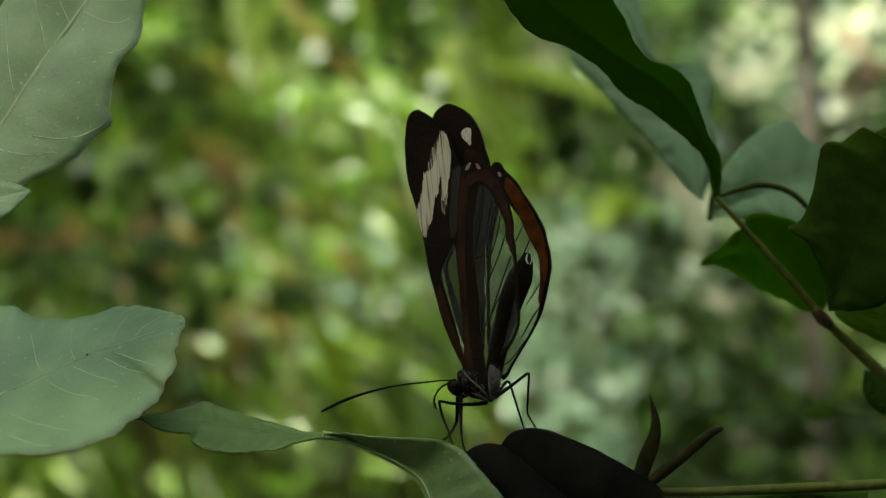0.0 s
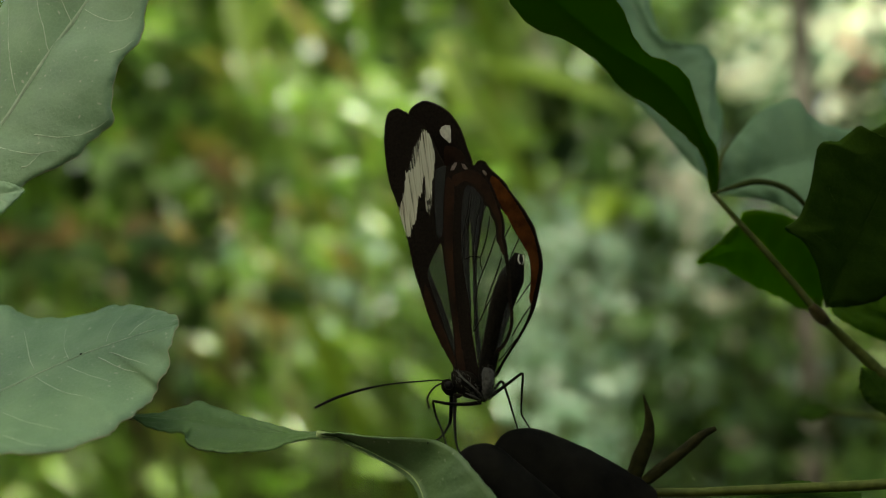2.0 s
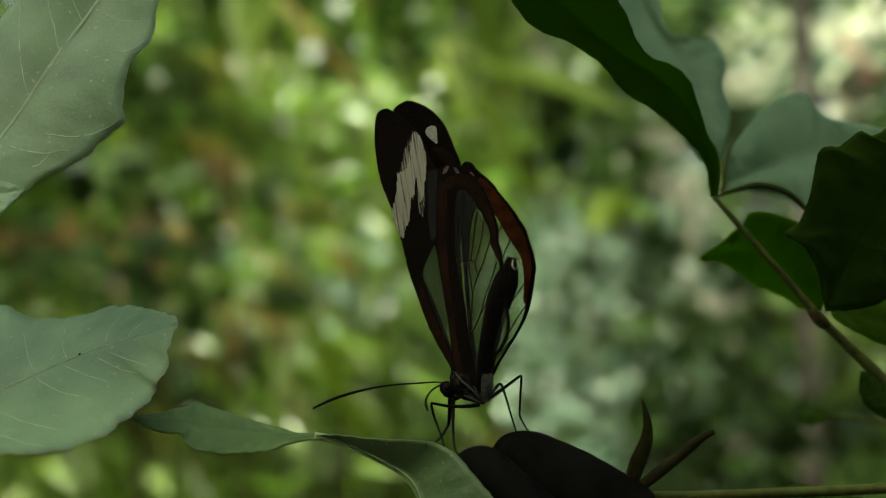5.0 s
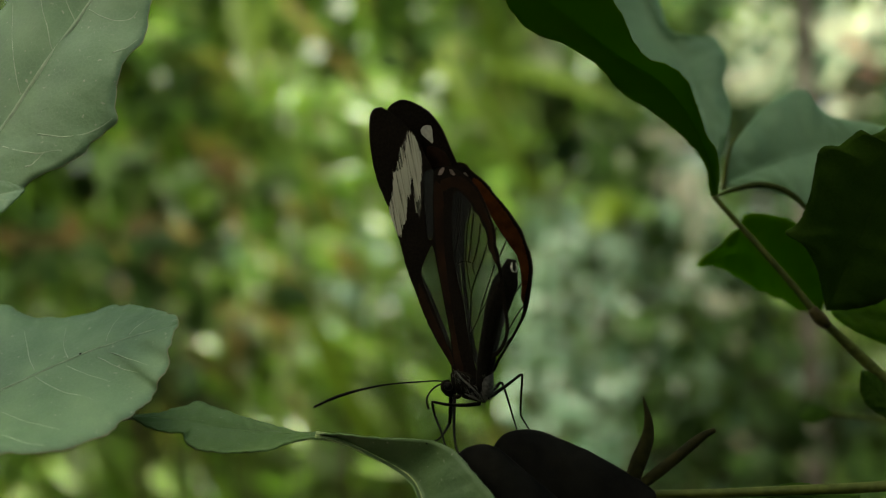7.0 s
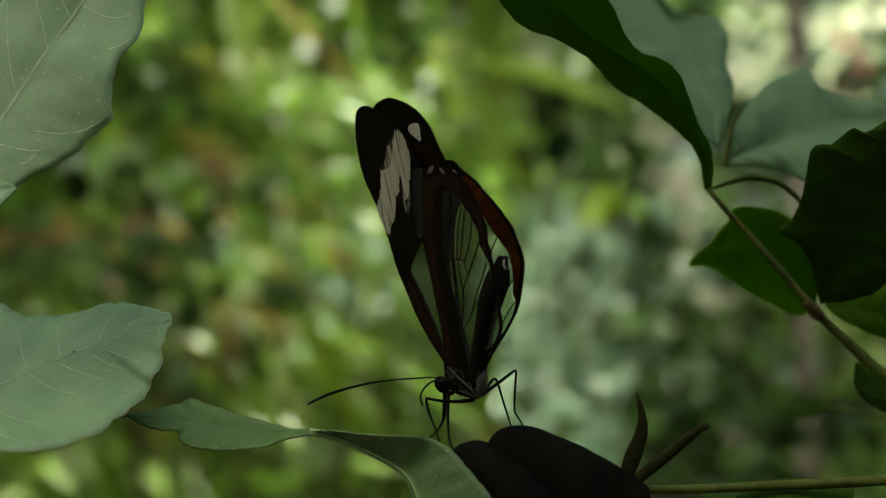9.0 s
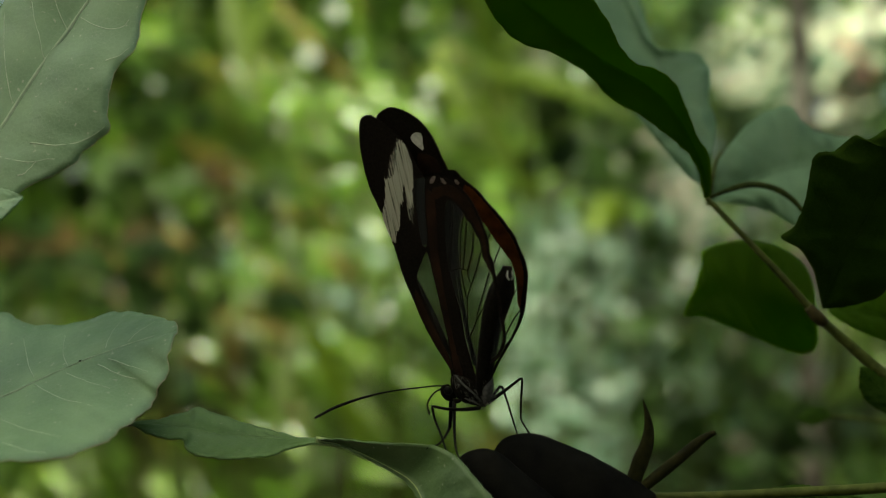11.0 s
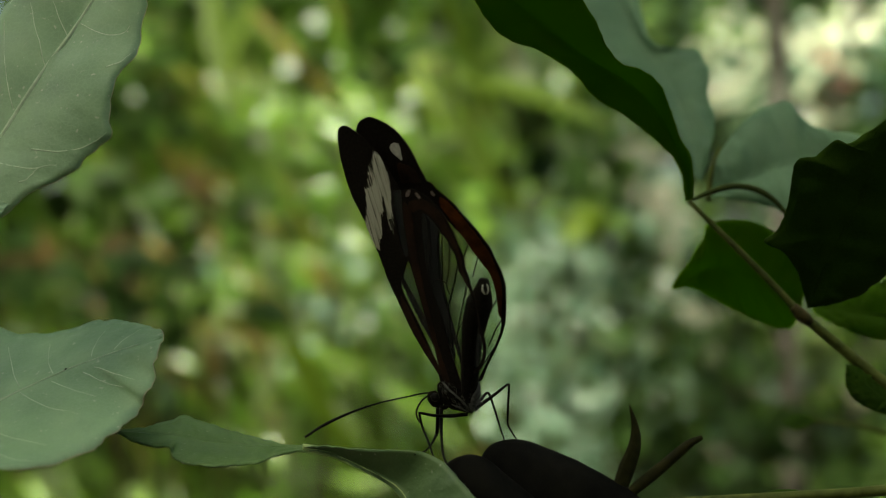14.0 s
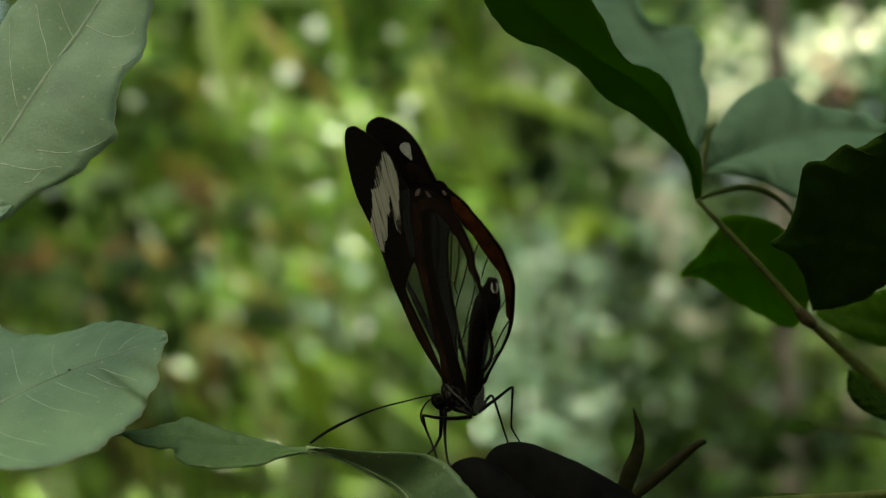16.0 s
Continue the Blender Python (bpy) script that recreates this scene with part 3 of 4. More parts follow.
part("trunk", tube([Vector((0.03, 0, 0.0)), Vector((0.02, 0, 0.7)), Vector((0, 0, 1.3)), Vector((-0.01, 0, 2.3))], [0.011, 0.008, 0.0065, 0.006], 10), GREY_BARK, trunk)
part("side_shoot", tube([Vector((0.005, 0, 1.15)), Vector((0.05, 0.02, 1.35)), Vector((0.09, 0.03, 1.6))], [0.003, 0.0025, 0.002], 8), GREY_BARK, trunk)

# ---------------------------------------------------------------- leaves at the side and below
broad = leaf("broad_leaf",
             spots("-150,330,4 -60,120,5 60,-60,7 200,-190,8 330,-260,6"),
             spots("-130,400,-2 0,235,-1 90,100,1 150,20,3 330,-260,6"),
             spots("-60,400,-5 25,350,-5 60,318,-5 105,298,-5 148,276,-5 155,256,-5 190,232,-5 206,213,-5 198,190,-4.5 204,152,-4 216,112,-3 240,85,-2 254,58,-1 258,36,0 264,0,1 290,-120,3 330,-260,6"),
             LEAF_PALE, VEIN_PALE, None, "", 0, 0.00030, 0.0005, 0.00025, 2, fine=0.30, rim=0.00006, teeth=(9, 0.00022),
             lines=("35,176 22,120 18,60 20,0 25,-60", "90,97 80,60 72,20 66,-20", "132,46 120,22 112,0 105,-20", "152,20 180,36 212,43 232,36 243,22",
                    "195,98 218,92 234,82 250,66", "60,243 100,247 135,246 165,236 200,213", "0,262 30,272 70,276 110,270", "40,302 58,292 75,275"))
stalk_down(broad, spot(-130, 400, -2), (-0.13, 0.03, 0.0))
tagged(broad, "large dull grey-green lobed leaf with pale veins", "leaf", "pale leaves at the side")

low = leaf("pale_leaf",
           spots("-220,700,9 -100,580,14 0,545,16 30,557,15 60,566,14 110,568,13 150,562,12 170,553,12 225,545,10 300,560,4 312,574,1"),
           spots("-240,790,0 -100,740,0 0,697,0 150,630,1 312,575,1"),
           spots("-200,840,-17 -60,815,-17 0,807,-17 80,806,-16 150,786,-14 198,766,-12 206,750,-11 235,735,-9 274,700,-6 276,680,-6 297,650,-4 294,625,-3 302,604,-2 312,576,1"),
           LEAF_PALE, VEIN_PALE, None, "", 0, 0.00020, 0.0003, 0.00025, 4, fine=0.46, rim=0.00007, teeth=(11, 0.00034),
           lines=("58,672 85,688 118,702 165,712", "115,652 145,666 195,681", "168,636 200,652 242,666", "190,628 225,640 262,652", "0,734 45,752 110,766",
                  "120,642 112,615 116,585", "186,612 196,585 214,562", "60,662 48,630 40,590", "225,600 245,580 275,562", "0,775 40,788 80,796"))
stalk_down(low, spot(-240, 790, 0), (-0.10, 0.06, 0.0))
part("dark_speck", tube(moved(spots("138,631,-2 140,630,-2 142,629,-2"), spot(-240, 790, 0)), [0.00004, 0.00011, 0.00004], 8), LEG, low, "tiny black speck")
tagged(low, "pale grey-green leaf with light veins, held level", "leaf", "pale leaves at the side")

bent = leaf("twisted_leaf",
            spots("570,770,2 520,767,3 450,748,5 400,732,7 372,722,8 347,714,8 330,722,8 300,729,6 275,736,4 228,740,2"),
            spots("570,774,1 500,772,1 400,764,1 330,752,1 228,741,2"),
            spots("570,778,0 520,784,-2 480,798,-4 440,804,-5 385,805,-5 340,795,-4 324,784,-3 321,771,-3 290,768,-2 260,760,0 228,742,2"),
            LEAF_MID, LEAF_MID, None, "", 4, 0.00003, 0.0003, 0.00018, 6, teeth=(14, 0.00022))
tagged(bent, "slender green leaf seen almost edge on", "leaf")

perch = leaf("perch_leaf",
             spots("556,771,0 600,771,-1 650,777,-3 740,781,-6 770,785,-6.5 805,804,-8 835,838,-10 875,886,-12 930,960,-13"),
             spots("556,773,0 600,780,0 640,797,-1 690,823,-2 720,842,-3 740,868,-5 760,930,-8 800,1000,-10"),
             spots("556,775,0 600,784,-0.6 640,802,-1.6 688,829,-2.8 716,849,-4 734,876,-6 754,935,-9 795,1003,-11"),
             LEAF_MID_DARK, VEIN_GREEN, None, "", 0, 0.00042, 0.0003, 0.00012, 9)
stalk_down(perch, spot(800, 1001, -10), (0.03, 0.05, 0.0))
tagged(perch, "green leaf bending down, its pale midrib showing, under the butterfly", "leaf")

scrap = leaf("pale_leaf", spots("-150,330,-4 -60,318,-5 0,325,-6 40,338,-6.5"), spots("-150,380,-7 -60,365,-7 0,350,-7 41,340,-6.6"), spots("-150,440,-11 -60,415,-10 0,381,-9 22,360,-8 42,341,-6.6"),
             LEAF_PALE, VEIN_PALE, None, "", 3, 0.00015, 0.0004, 0.00012, 44)
stalk_down(scrap, spot(-150, 380, -7), (-0.12, 0.02, 0.0), 0.0006)
tagged(scrap, "small pale green leaf below the large one", "leaf", "pale leaves at the side")
stalk = tagged(new("leaf_stalk", mesh_of(tube(spots("150,752,3 198,748,3 215,745,2.5 236,742,2"), [0.00025, 0.00028, 0.00018], 8), "leaf_stalk", BARK)), "short dark leaf stalk between two leaves", "stalk")

# the withered leaf, rolled into two ridges, on the lower stem


def rolled(ridge, rear, front, drop, seed):
    """A leaf half rolled over along its ridge."""
    bm = bmesh.new()
    n, m = 34, 14
    A = smooth(ridge, n)
    rows = []
    for i, p in enumerate(A):
        s = i / n
        w = (0.35 + 0.65 * min(1, 3.2 * s + 0.15)) * (1 - 0.55 * max(0, s - 0.55) / 0.45)
        row = []
        for j in range(m + 1):
            a = -1.9 + 3.6 * j / m
            rr = rear if a > 0 else front
            q = Vector((0, math.sin(a) * rr * w, (math.cos(a) - 1) * drop * w))
            q += Vector((noise.noise(Vector((i * .3, j * .5, seed))), 0, noise.noise(Vector((i * .3, j * .5, seed + 9))))) * 0.00012
            row.append(p + q)
        rows.append(row)
    vs = [[bm.verts.new(p) for p in r] for r in rows]
    for i in range(n):
        for j in range(m):
            bm.faces.new((vs[i][j], vs[i][j + 1], vs[i + 1][j + 1], vs[i + 1][j]))
    bmesh.ops.solidify(bm, geom=bm.faces[:], thickness=0.00025)
    return bm


curl_at = spot(1150, 866, 0)
curled = anchor("curled_leaf", curl_at, "withered dark brown leaf rolled up into two ridges on the stem", "leaf")
part("back_fold", rolled(moved(spots("868,800 885,775 905,765 935,762 965,769 1040,800 1090,828 1130,850 1158,872", 1), curl_at), 0.004, 0.004, 0.0075, 3), WITHERED, curled)
part("front_fold", rolled(moved(spots("802,812 820,797 840,790 862,789 885,799 920,829 960,862 1010,905 1060,950", -5), curl_at), 0.004, 0.004, 0.008, 5), WITHERED, curled)

# lower stem with its two pointed buds
stem_at = spot(1130, 868, 2)
lower = anchor("lower_stem", stem_at, "thin yellow-green stem with two pointed brown buds", "stem")
part("stem", tube(moved(spots("1120,876 1200,877 1300,874 1450,868 1568,862 1900,835 2300,800", 3), stem_at), [0.0005, 0.0007, 0.0010], 10), STEM_LIGHT, lower)


stalk_down(lower, spot(2300, 800, 3), (0.16, 0.08, 0.0), 0.001)


def bud(pts, radii, squash):
    return tube(moved(pts, stem_at), radii, 10, 24, squash)


part("bud", bud(spots("1117,852 1128,820 1143,780 1145,745 1135,702", 1), [0.0009, 0.0010, 0.0008, 0.00045, 0.00005], 0.5), BUD, lower, "pointed olive leaf bud")
part("bud", bud(spots("1132,862 1160,840 1200,808 1240,775 1264,763", 1), [0.0006, 0.0007, 0.00065, 0.0006, 0.0003], 0.8), BUD, lower, "blunt brown bud scale")

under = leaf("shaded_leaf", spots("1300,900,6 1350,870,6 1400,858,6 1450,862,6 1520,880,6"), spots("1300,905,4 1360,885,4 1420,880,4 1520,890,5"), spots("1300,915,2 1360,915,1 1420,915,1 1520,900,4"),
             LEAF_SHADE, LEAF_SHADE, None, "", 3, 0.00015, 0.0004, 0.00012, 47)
stalk_down(under, spot(1300, 908, 4), (0.05, 0.04, 0.0), 0.0005)
tagged(under, "dark green leaf under the thin stem", "leaf")

# ---------------------------------------------------------------- branch with its leaves
br_at = spot(1450, 560, 20)
branch = anchor("leafy_branch", br_at, "slender green branch with dark and bright leaves", "branch")
part("stem", tube(moved(spots("1262,346 1300,388 1340,432 1400,500 1450,560 1500,607 1568,672 1750,840 1950,1040", 20), br_at), [0.00032, 0.00048, 0.00085, 0.0012, 0.0013], 10), STEM, branch)
stalk_down(branch, spot(1950, 1040, 20), (0.12, 0.10, 0.0), 0.0013)
part("node", tube(moved(spots("1436,545 1450,561 1466,576", 19.5), br_at), [0.0006, 0.00075, 0.00086, 0.00078, 0.00055], 10), NODE, branch, "dark brown swollen node")
top_leaf = leaf("leaf", spots("1256,345,20 1246,290,18 1220,253,16 1150,195,13 1100,164,11 1055,115,9 1000,80,7 950,62,6 915,35,5 880,-20,3 850,-110,1"),
                spots("1264,346,20 1255,285,18 1215,200,15 1160,140,12 1080,90,9 1000,30,6 930,-30,3 850,-110,1"),
                spots("1271,340,20 1270,275,17 1250,238,15 1232,185,13 1212,138,11 1180,114,9 1145,102,8 1118,72,6 1095,20,4 1040,-40,2 850,-110,1"),
                LEAF_DEEP, LEAF_DEEP, branch, "long wavy deep green leaf", 6, 0.00006, 0.0003, 0.00015, 12)
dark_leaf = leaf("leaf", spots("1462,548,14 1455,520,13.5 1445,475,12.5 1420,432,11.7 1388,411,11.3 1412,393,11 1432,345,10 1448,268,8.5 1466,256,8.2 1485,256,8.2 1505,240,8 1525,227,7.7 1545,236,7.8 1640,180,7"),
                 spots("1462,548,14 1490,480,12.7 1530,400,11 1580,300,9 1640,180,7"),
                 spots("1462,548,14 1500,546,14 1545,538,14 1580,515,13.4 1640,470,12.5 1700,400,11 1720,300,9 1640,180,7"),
                 LEAF_SHADE, LEAF_SHADE, branch, "broad leaf coloured almost black-green for shade", 6, 0.00014, 0.0005, 0.0002, 15)
lime_leaf = leaf("leaf", spots("1452,552,26 1438,548,33.5 1400,524,34 1350,496,31 1310,466,29 1285,449,27.5 1243,444,26"),
                 spots("1452,552 1400,480 1350,440 1300,430 1243,443", 26),
                 spots("1452,552,26 1480,495,23 1462,432,21.5 1412,382,21.5 1345,364,22 1320,390,23 1243,442,26"),
                 LEAF_LIME, LEAF_LIME, branch, "bright green leaf behind the stem", 5, 0.00007, 0.0006, 0.0003, 18)
leaf("leaf", spots("1470,548 1520,535 1590,512 1660,500 1760,520", 28), spots("1470,550 1540,560 1620,570 1760,530", 27),
     spots("1470,555 1500,575 1530,592 1600,615 1680,600 1760,540", 26), LEAF_LIME, LEAF_LIME, branch, "bright green leaf behind the stem", 4, 0.0002, 0.0006, 0.0003, 21)
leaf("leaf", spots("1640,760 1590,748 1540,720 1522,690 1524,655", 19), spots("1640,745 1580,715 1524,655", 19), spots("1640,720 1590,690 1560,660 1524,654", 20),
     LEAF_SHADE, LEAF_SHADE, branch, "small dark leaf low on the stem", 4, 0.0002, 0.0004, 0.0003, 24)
part("petiole", tube(moved(spots("1268,345 1300,334 1340,325 1380,332 1412,352 1442,388", 23), br_at), [0.0002, 0.00042, 0.0004, 0.00022], 8), STEM_DARK, branch)

back_at = spot(1275, 320, 34)
back = anchor("back_branch", back_at, "twig with pale grey-green leaves behind the branch", "branch")
part("stem", tube(moved(spots("1277,335 1279,320 1283,290 1292,255 1302,240", 34), back_at), [0.0004, 0.0003, 0.0002], 8), STEM, back)
leaf("leaf", spots("1278,325,34 1284,272,35 1300,248,36 1340,200,38 1375,174,39 1420,161,39 1445,190,38 1480,207,37 1560,225,36 1640,260,34"),
     spots("1278,325 1340,300 1420,270 1520,255 1640,262", 34),
     spots("1278,329,34 1330,332,32 1385,343,31 1430,370,29 1500,380,28 1580,340,30 1640,266,34"), LEAF_GREY, LEAF_GREY, back, "", 6, 0.0002, 0.0008, 0.0004, 31)
leaf("leaf", spots("1262,300,34 1228,268,36 1172,200,40 1100,125,46 1035,55,50 1020,-10,54 1060,-90,60"),
     spots("1264,300,34 1240,200,39 1200,110,46 1150,30,52 1100,-90,60"),
     spots("1266,300,34 1286,235,36 1291,190,39 1279,150,41 1283,105,44 1262,68,47 1215,64,47 1180,50,49 1168,10,52 1140,-90,60"), LEAF_GREY, LEAF_GREY, back, "", 6, 0.0002, 0.0008, 0.0004, 34)

twig_at = spot(1600, 750, 60)
twig = anchor("thin_twig", twig_at, "thin twig with one small dark leaf behind the branch", "twig")
part("stem", tube(moved(spots("1462,732 1500,738 1560,746 1700,790 2000,900", 60), twig_at), [0.0003, 0.0005, 0.0008], 8), STEM, twig)
leaf("leaf", spots("1470,733 1455,722 1435,722 1412,738", 60), spots("1470,734 1440,735 1412,739", 58), spots("1470,736 1450,748 1430,750 1412,740", 57), LEAF_SHADE, LEAF_SHADE, twig, "small dark leaf", 3, 0.0002, 0.0004, 0.0003, 52)

# ---------------------------------------------------------------- butterfly
THOR = spot(851, 710, 0)
bf = anchor("butterfly", THOR, "glasswing butterfly with closed rust-bordered clear wings, standing on leaves", "butterfly")

def plan(text):
    """Places in a wing's own plane, in millimetres, from "along,up" words."""
    return [tuple(float(q) for q in w.split(",")) for w in text.split()]


FORE = plan("-3.8,2.5 -3.7,3.7 -4.3,4.9 -5.3,6.8 -6.3,9.3 -7.0,12.0 -7.8,15.1 -8.3,19.3 -8.8,21.8 -9.4,23.6 -9.9,25.2 -10.1,26.9 -10.1,28.5 -10.0,30.1 -9.7,31.5 -9.3,32.8 -8.7,33.5 -8.0,33.7 -7.3,33.7 -6.5,33.3 -5.4,32.6 -4.3,31.6 -3.3,30.5 -2.7,29.4 -2.2,28.0 -1.5,26.4 -0.9,23.7 -0.8,20.2 -1.1,16.3 -1.9,11.1 -2.5,7.1 -2.9,3.1")
FORE_CELL = plan("-3.4,17.9 -4.2,17.0 -5.2,15.7 -5.8,14.5 -5.5,12.9 -5.0,11.2 -4.4,9.1 -3.8,6.8 -3.5,5.0 -3.4,4.4 -3.1,6.4 -3.0,8.8 -3.1,11.1 -3.1,13.4 -3.2,15.3 -3.2,16.9")
FORE_SLIT = plan("-2.8,26.1 -2.1,26.4 -1.4,26.4 -1.7,24.7 -2.1,22.5 -2.6,20.2 -3.2,18.6 -3.8,18.7 -3.8,20.2 -3.6,22.2 -3.3,24.1")
BAND = plan("-4.2,30.9 -3.7,30.7 -3.2,30.3 -2.9,29.5 -2.7,28.6 -2.8,27.3 -3.3,25.4 -3.8,23.8 -4.3,23.0 -4.7,22.7 -4.7,23.5 -4.6,24.8 -4.5,25.9 -5.0,24.8 -5.2,23.7 -5.8,23.4 -6.0,22.4 -6.4,21.2 -7.2,20.1 -7.6,19.3 -8.1,19.1 -8.4,19.6 -8.6,20.4 -8.8,21.3 -8.9,22.1 -8.5,22.8 -7.9,23.9 -7.5,25.2 -7.2,26.3 -6.4,26.5 -5.7,27.0 -5.2,28.0 -4.8,29.1 -4.4,30.0")
HAZE = plan("-4.6,29.9 -5.2,29.5 -5.9,28.8 -6.2,27.8 -6.9,26.6 -5.9,26.4 -5.0,27.7 -4.6,29.1")
TAIL = plan("-3.8,23.8 -4.3,23.0 -4.8,23.4 -4.8,24.1 -4.9,22.1 -4.6,21.0 -4.0,22.3")
FORE_RUST = plan("-6.7,11.1 -6.0,9.3 -5.2,7.2 -4.3,5.2 -3.6,3.9 -3.3,3.9 -3.4,5.2 -4.1,7.1 -4.9,9.2 -5.5,11.2 -5.8,12.3 -6.4,13.3")
HIND = plan("-1.0,26.2 -0.4,26.6 0.4,26.8 1.3,26.7 2.0,26.4 2.9,26.0 3.8,25.3 4.7,24.2 5.3,22.9 5.7,21.5 6.0,20.2 6.1,19.0 5.9,18.0 6.1,17.1 6.1,16.1 6.1,14.6 6.1,13.0 5.9,11.1 5.9,9.5 5.7,8.2 5.1,7.0 4.1,5.8 2.8,4.9 1.7,3.8 0.5,1.4 -0.6,1.6 -2.1,2.7 -2.8,3.7 -2.7,7.2 -2.8,10.2 -2.8,13.5 -2.8,17.1 -2.4,20.3 -1.8,23.5")
HIND_CELL = plan("1.2,23.6 1.9,24.0 2.5,23.7 3.1,23.0 3.5,22.5 3.6,21.8 4.2,21.3 4.4,20.4 4.8,19.7 4.9,18.7 4.8,17.6 5.2,16.8 5.6,15.7 5.7,14.2 5.7,12.7 5.5,11.1 5.5,9.5 5.3,8.2 4.8,7.2 3.8,6.0 2.5,5.3 1.0,3.9 0.3,3.4 0.1,4.4 -0.0,5.9 -0.1,7.3 -0.1,9.0 0.0,11.2 -0.2,13.2 -0.3,15.1 -0.3,16.7 -0.0,19.0 0.4,21.2")
HIND_RUST = plan("-0.3,25.2 1.4,25.6 2.6,25.6 3.7,24.9 4.5,23.9 5.0,22.6 5.4,21.3 5.7,20.1 5.7,18.9 5.5,17.9 5.6,17.0 5.7,16.1 5.4,16.0 5.1,17.0 5.0,17.7 5.2,18.7 5.1,19.9 4.7,20.7 4.5,21.4 3.9,22.0 3.8,22.6 3.3,23.2 2.6,23.9 2.0,24.3 1.1,24.5 -0.1,24.1")
COSTA_RUST = plan("-1.3,24.8 -0.6,24.9 -0.3,23.8 -0.8,20.9 -1.3,18.4 -1.6,15.8 -1.8,12.5 -1.9,9.2 -1.9,6.6 -1.7,3.6 -2.3,3.1 -2.8,4.0 -2.6,7.2 -2.7,10.2 -2.7,13.5 -2.7,16.7 -2.2,20.3")
DOT1 = plan("-0.5,25.9 -0.2,26.4 0.2,26.7 0.6,26.7 0.4,26.3 -0.0,25.9")
DOT2 = plan("1.2,26.5 1.6,26.4 1.8,26.1 2.0,25.8 1.6,25.8 1.3,26.0")
NV1 = plan("2.0,23.7 1.4,21.5 0.5,19.3 -0.0,17.7")
NV2 = plan("2.2,23.3 1.6,21.2 0.9,19.0 0.1,17.1 -0.2,15.9")
NV3 = plan("3.4,22.4 2.5,20.3 1.9,18.4 1.3,16.1")
NV4 = plan("3.6,21.5 2.9,19.6 2.3,17.7 1.7,16.1")
NV5 = plan("4.3,20.4 3.6,18.4 2.7,16.6 2.2,15.8")
NV6 = plan("4.9,18.4 4.0,16.8 3.2,15.5 2.4,14.3 1.4,12.6 0.8,10.3 0.1,7.8")
NV7 = plan("-0.1,15.8 0.8,16.1 1.4,16.1 2.2,15.9 2.2,15.2 2.4,14.3")
NV8 = plan("1.4,16.1 1.3,14.5 1.3,12.6")
NV9 = plan("3.9,12.1 2.4,10.5 1.2,8.9 0.2,7.7")
NV10 = plan("5.3,15.8 4.2,13.9 2.8,11.6 1.8,9.7")
FAR_FORE = plan("-2.4,3.5 -4.2,6.9 -5.9,12.3 -7.1,18.3 -7.6,24.3 -7.6,29.6 -7.3,32.5 -6.7,33.9 -5.5,34.6 -4.4,34.7 -2.7,34.0 -1.4,33.0 -0.3,31.3 0.4,29.0 0.9,26.8 0.0,21.6 -0.6,15.0 -1.1,6.9")
FAR_FORE_CELL = plan("-5.9,15.7 -5.2,13.3 -4.3,10.6 -3.4,7.2 -3.0,5.2 -2.6,7.6 -2.4,11.0 -2.5,15.0 -2.7,18.3 -3.8,18.7 -5.1,17.3")
FAR_TIP_BROWN = plan("-2.5,29.3 -1.7,29.3 -0.9,29.0 -0.2,28.4 0.1,27.3 -0.4,27.1 -1.4,27.1 -2.5,27.0 -2.7,27.9")
FAR_SPOT = plan("-3.0,31.2 -2.7,31.6 -2.2,31.8 -1.6,31.7 -1.5,31.2 -1.6,30.4 -1.6,29.9 -1.8,29.7 -2.1,30.0 -2.6,30.4 -2.9,30.8")
FAR_HIND = plan("-0.5,25.0 0.4,26.5 0.9,27.1 1.3,27.5 1.8,27.5 2.3,27.3 2.7,26.7 3.3,26.1 3.9,25.6 4.6,24.9 5.3,23.8 6.1,22.8 6.8,21.8 7.4,20.8 8.0,19.7 8.3,18.3 8.6,17.3 8.7,16.3 8.7,15.3 8.4,14.0 8.1,12.9 7.7,11.6 7.2,10.3 6.2,8.7 5.2,7.3 4.1,5.9 2.9,4.3 2.2,3.2 1.6,2.8 1.0,3.0 0.2,3.1 -0.4,5.1 -0.5,9.8 -0.2,17.2 -0.3,21.8")
FAR_CELL = plan("2.5,23.0 3.2,22.9 3.8,22.1 4.4,21.5 4.8,21.0 5.1,20.2 5.6,19.2 6.0,18.6 6.5,17.7 7.0,16.9 7.2,15.3 7.1,13.6 7.1,12.1 6.9,10.8 6.4,9.6 5.7,8.5 4.8,7.2 3.7,5.8 2.6,4.4 1.8,3.4 1.1,3.7 0.4,4.5 0.1,7.7 0.1,11.9 0.4,16.5 1.2,20.5")
FAR_RUST = plan("2.9,25.7 3.7,25.3 4.4,24.5 5.2,23.5 5.9,22.4 6.6,21.3 7.2,20.2 7.7,19.1 8.0,17.9 8.2,16.7 8.2,15.5 7.9,14.0 7.4,12.5 7.0,11.3 6.8,12.0 7.1,13.6 7.2,15.3 7.0,16.8 6.5,17.7 6.0,18.6 5.6,19.3 5.1,20.2 4.7,21.0 4.2,21.7 3.8,22.6 3.2,23.7 2.7,24.7")
FAR_DOT = plan("1.8,26.4 2.1,26.4 2.4,26.0 2.2,25.8 1.9,25.9")
FV1 = plan("6.2,19.0 5.7,18.2 5.1,17.2 4.6,16.2")
FV2 = plan("7.2,11.3 6.1,10.1 5.2,8.9 4.3,7.6")
FV3 = plan("5.1,7.5 4.1,6.5 2.9,5.2 1.8,4.5")
FV4 = plan("7.4,14.0 6.2,12.6 5.1,11.3")
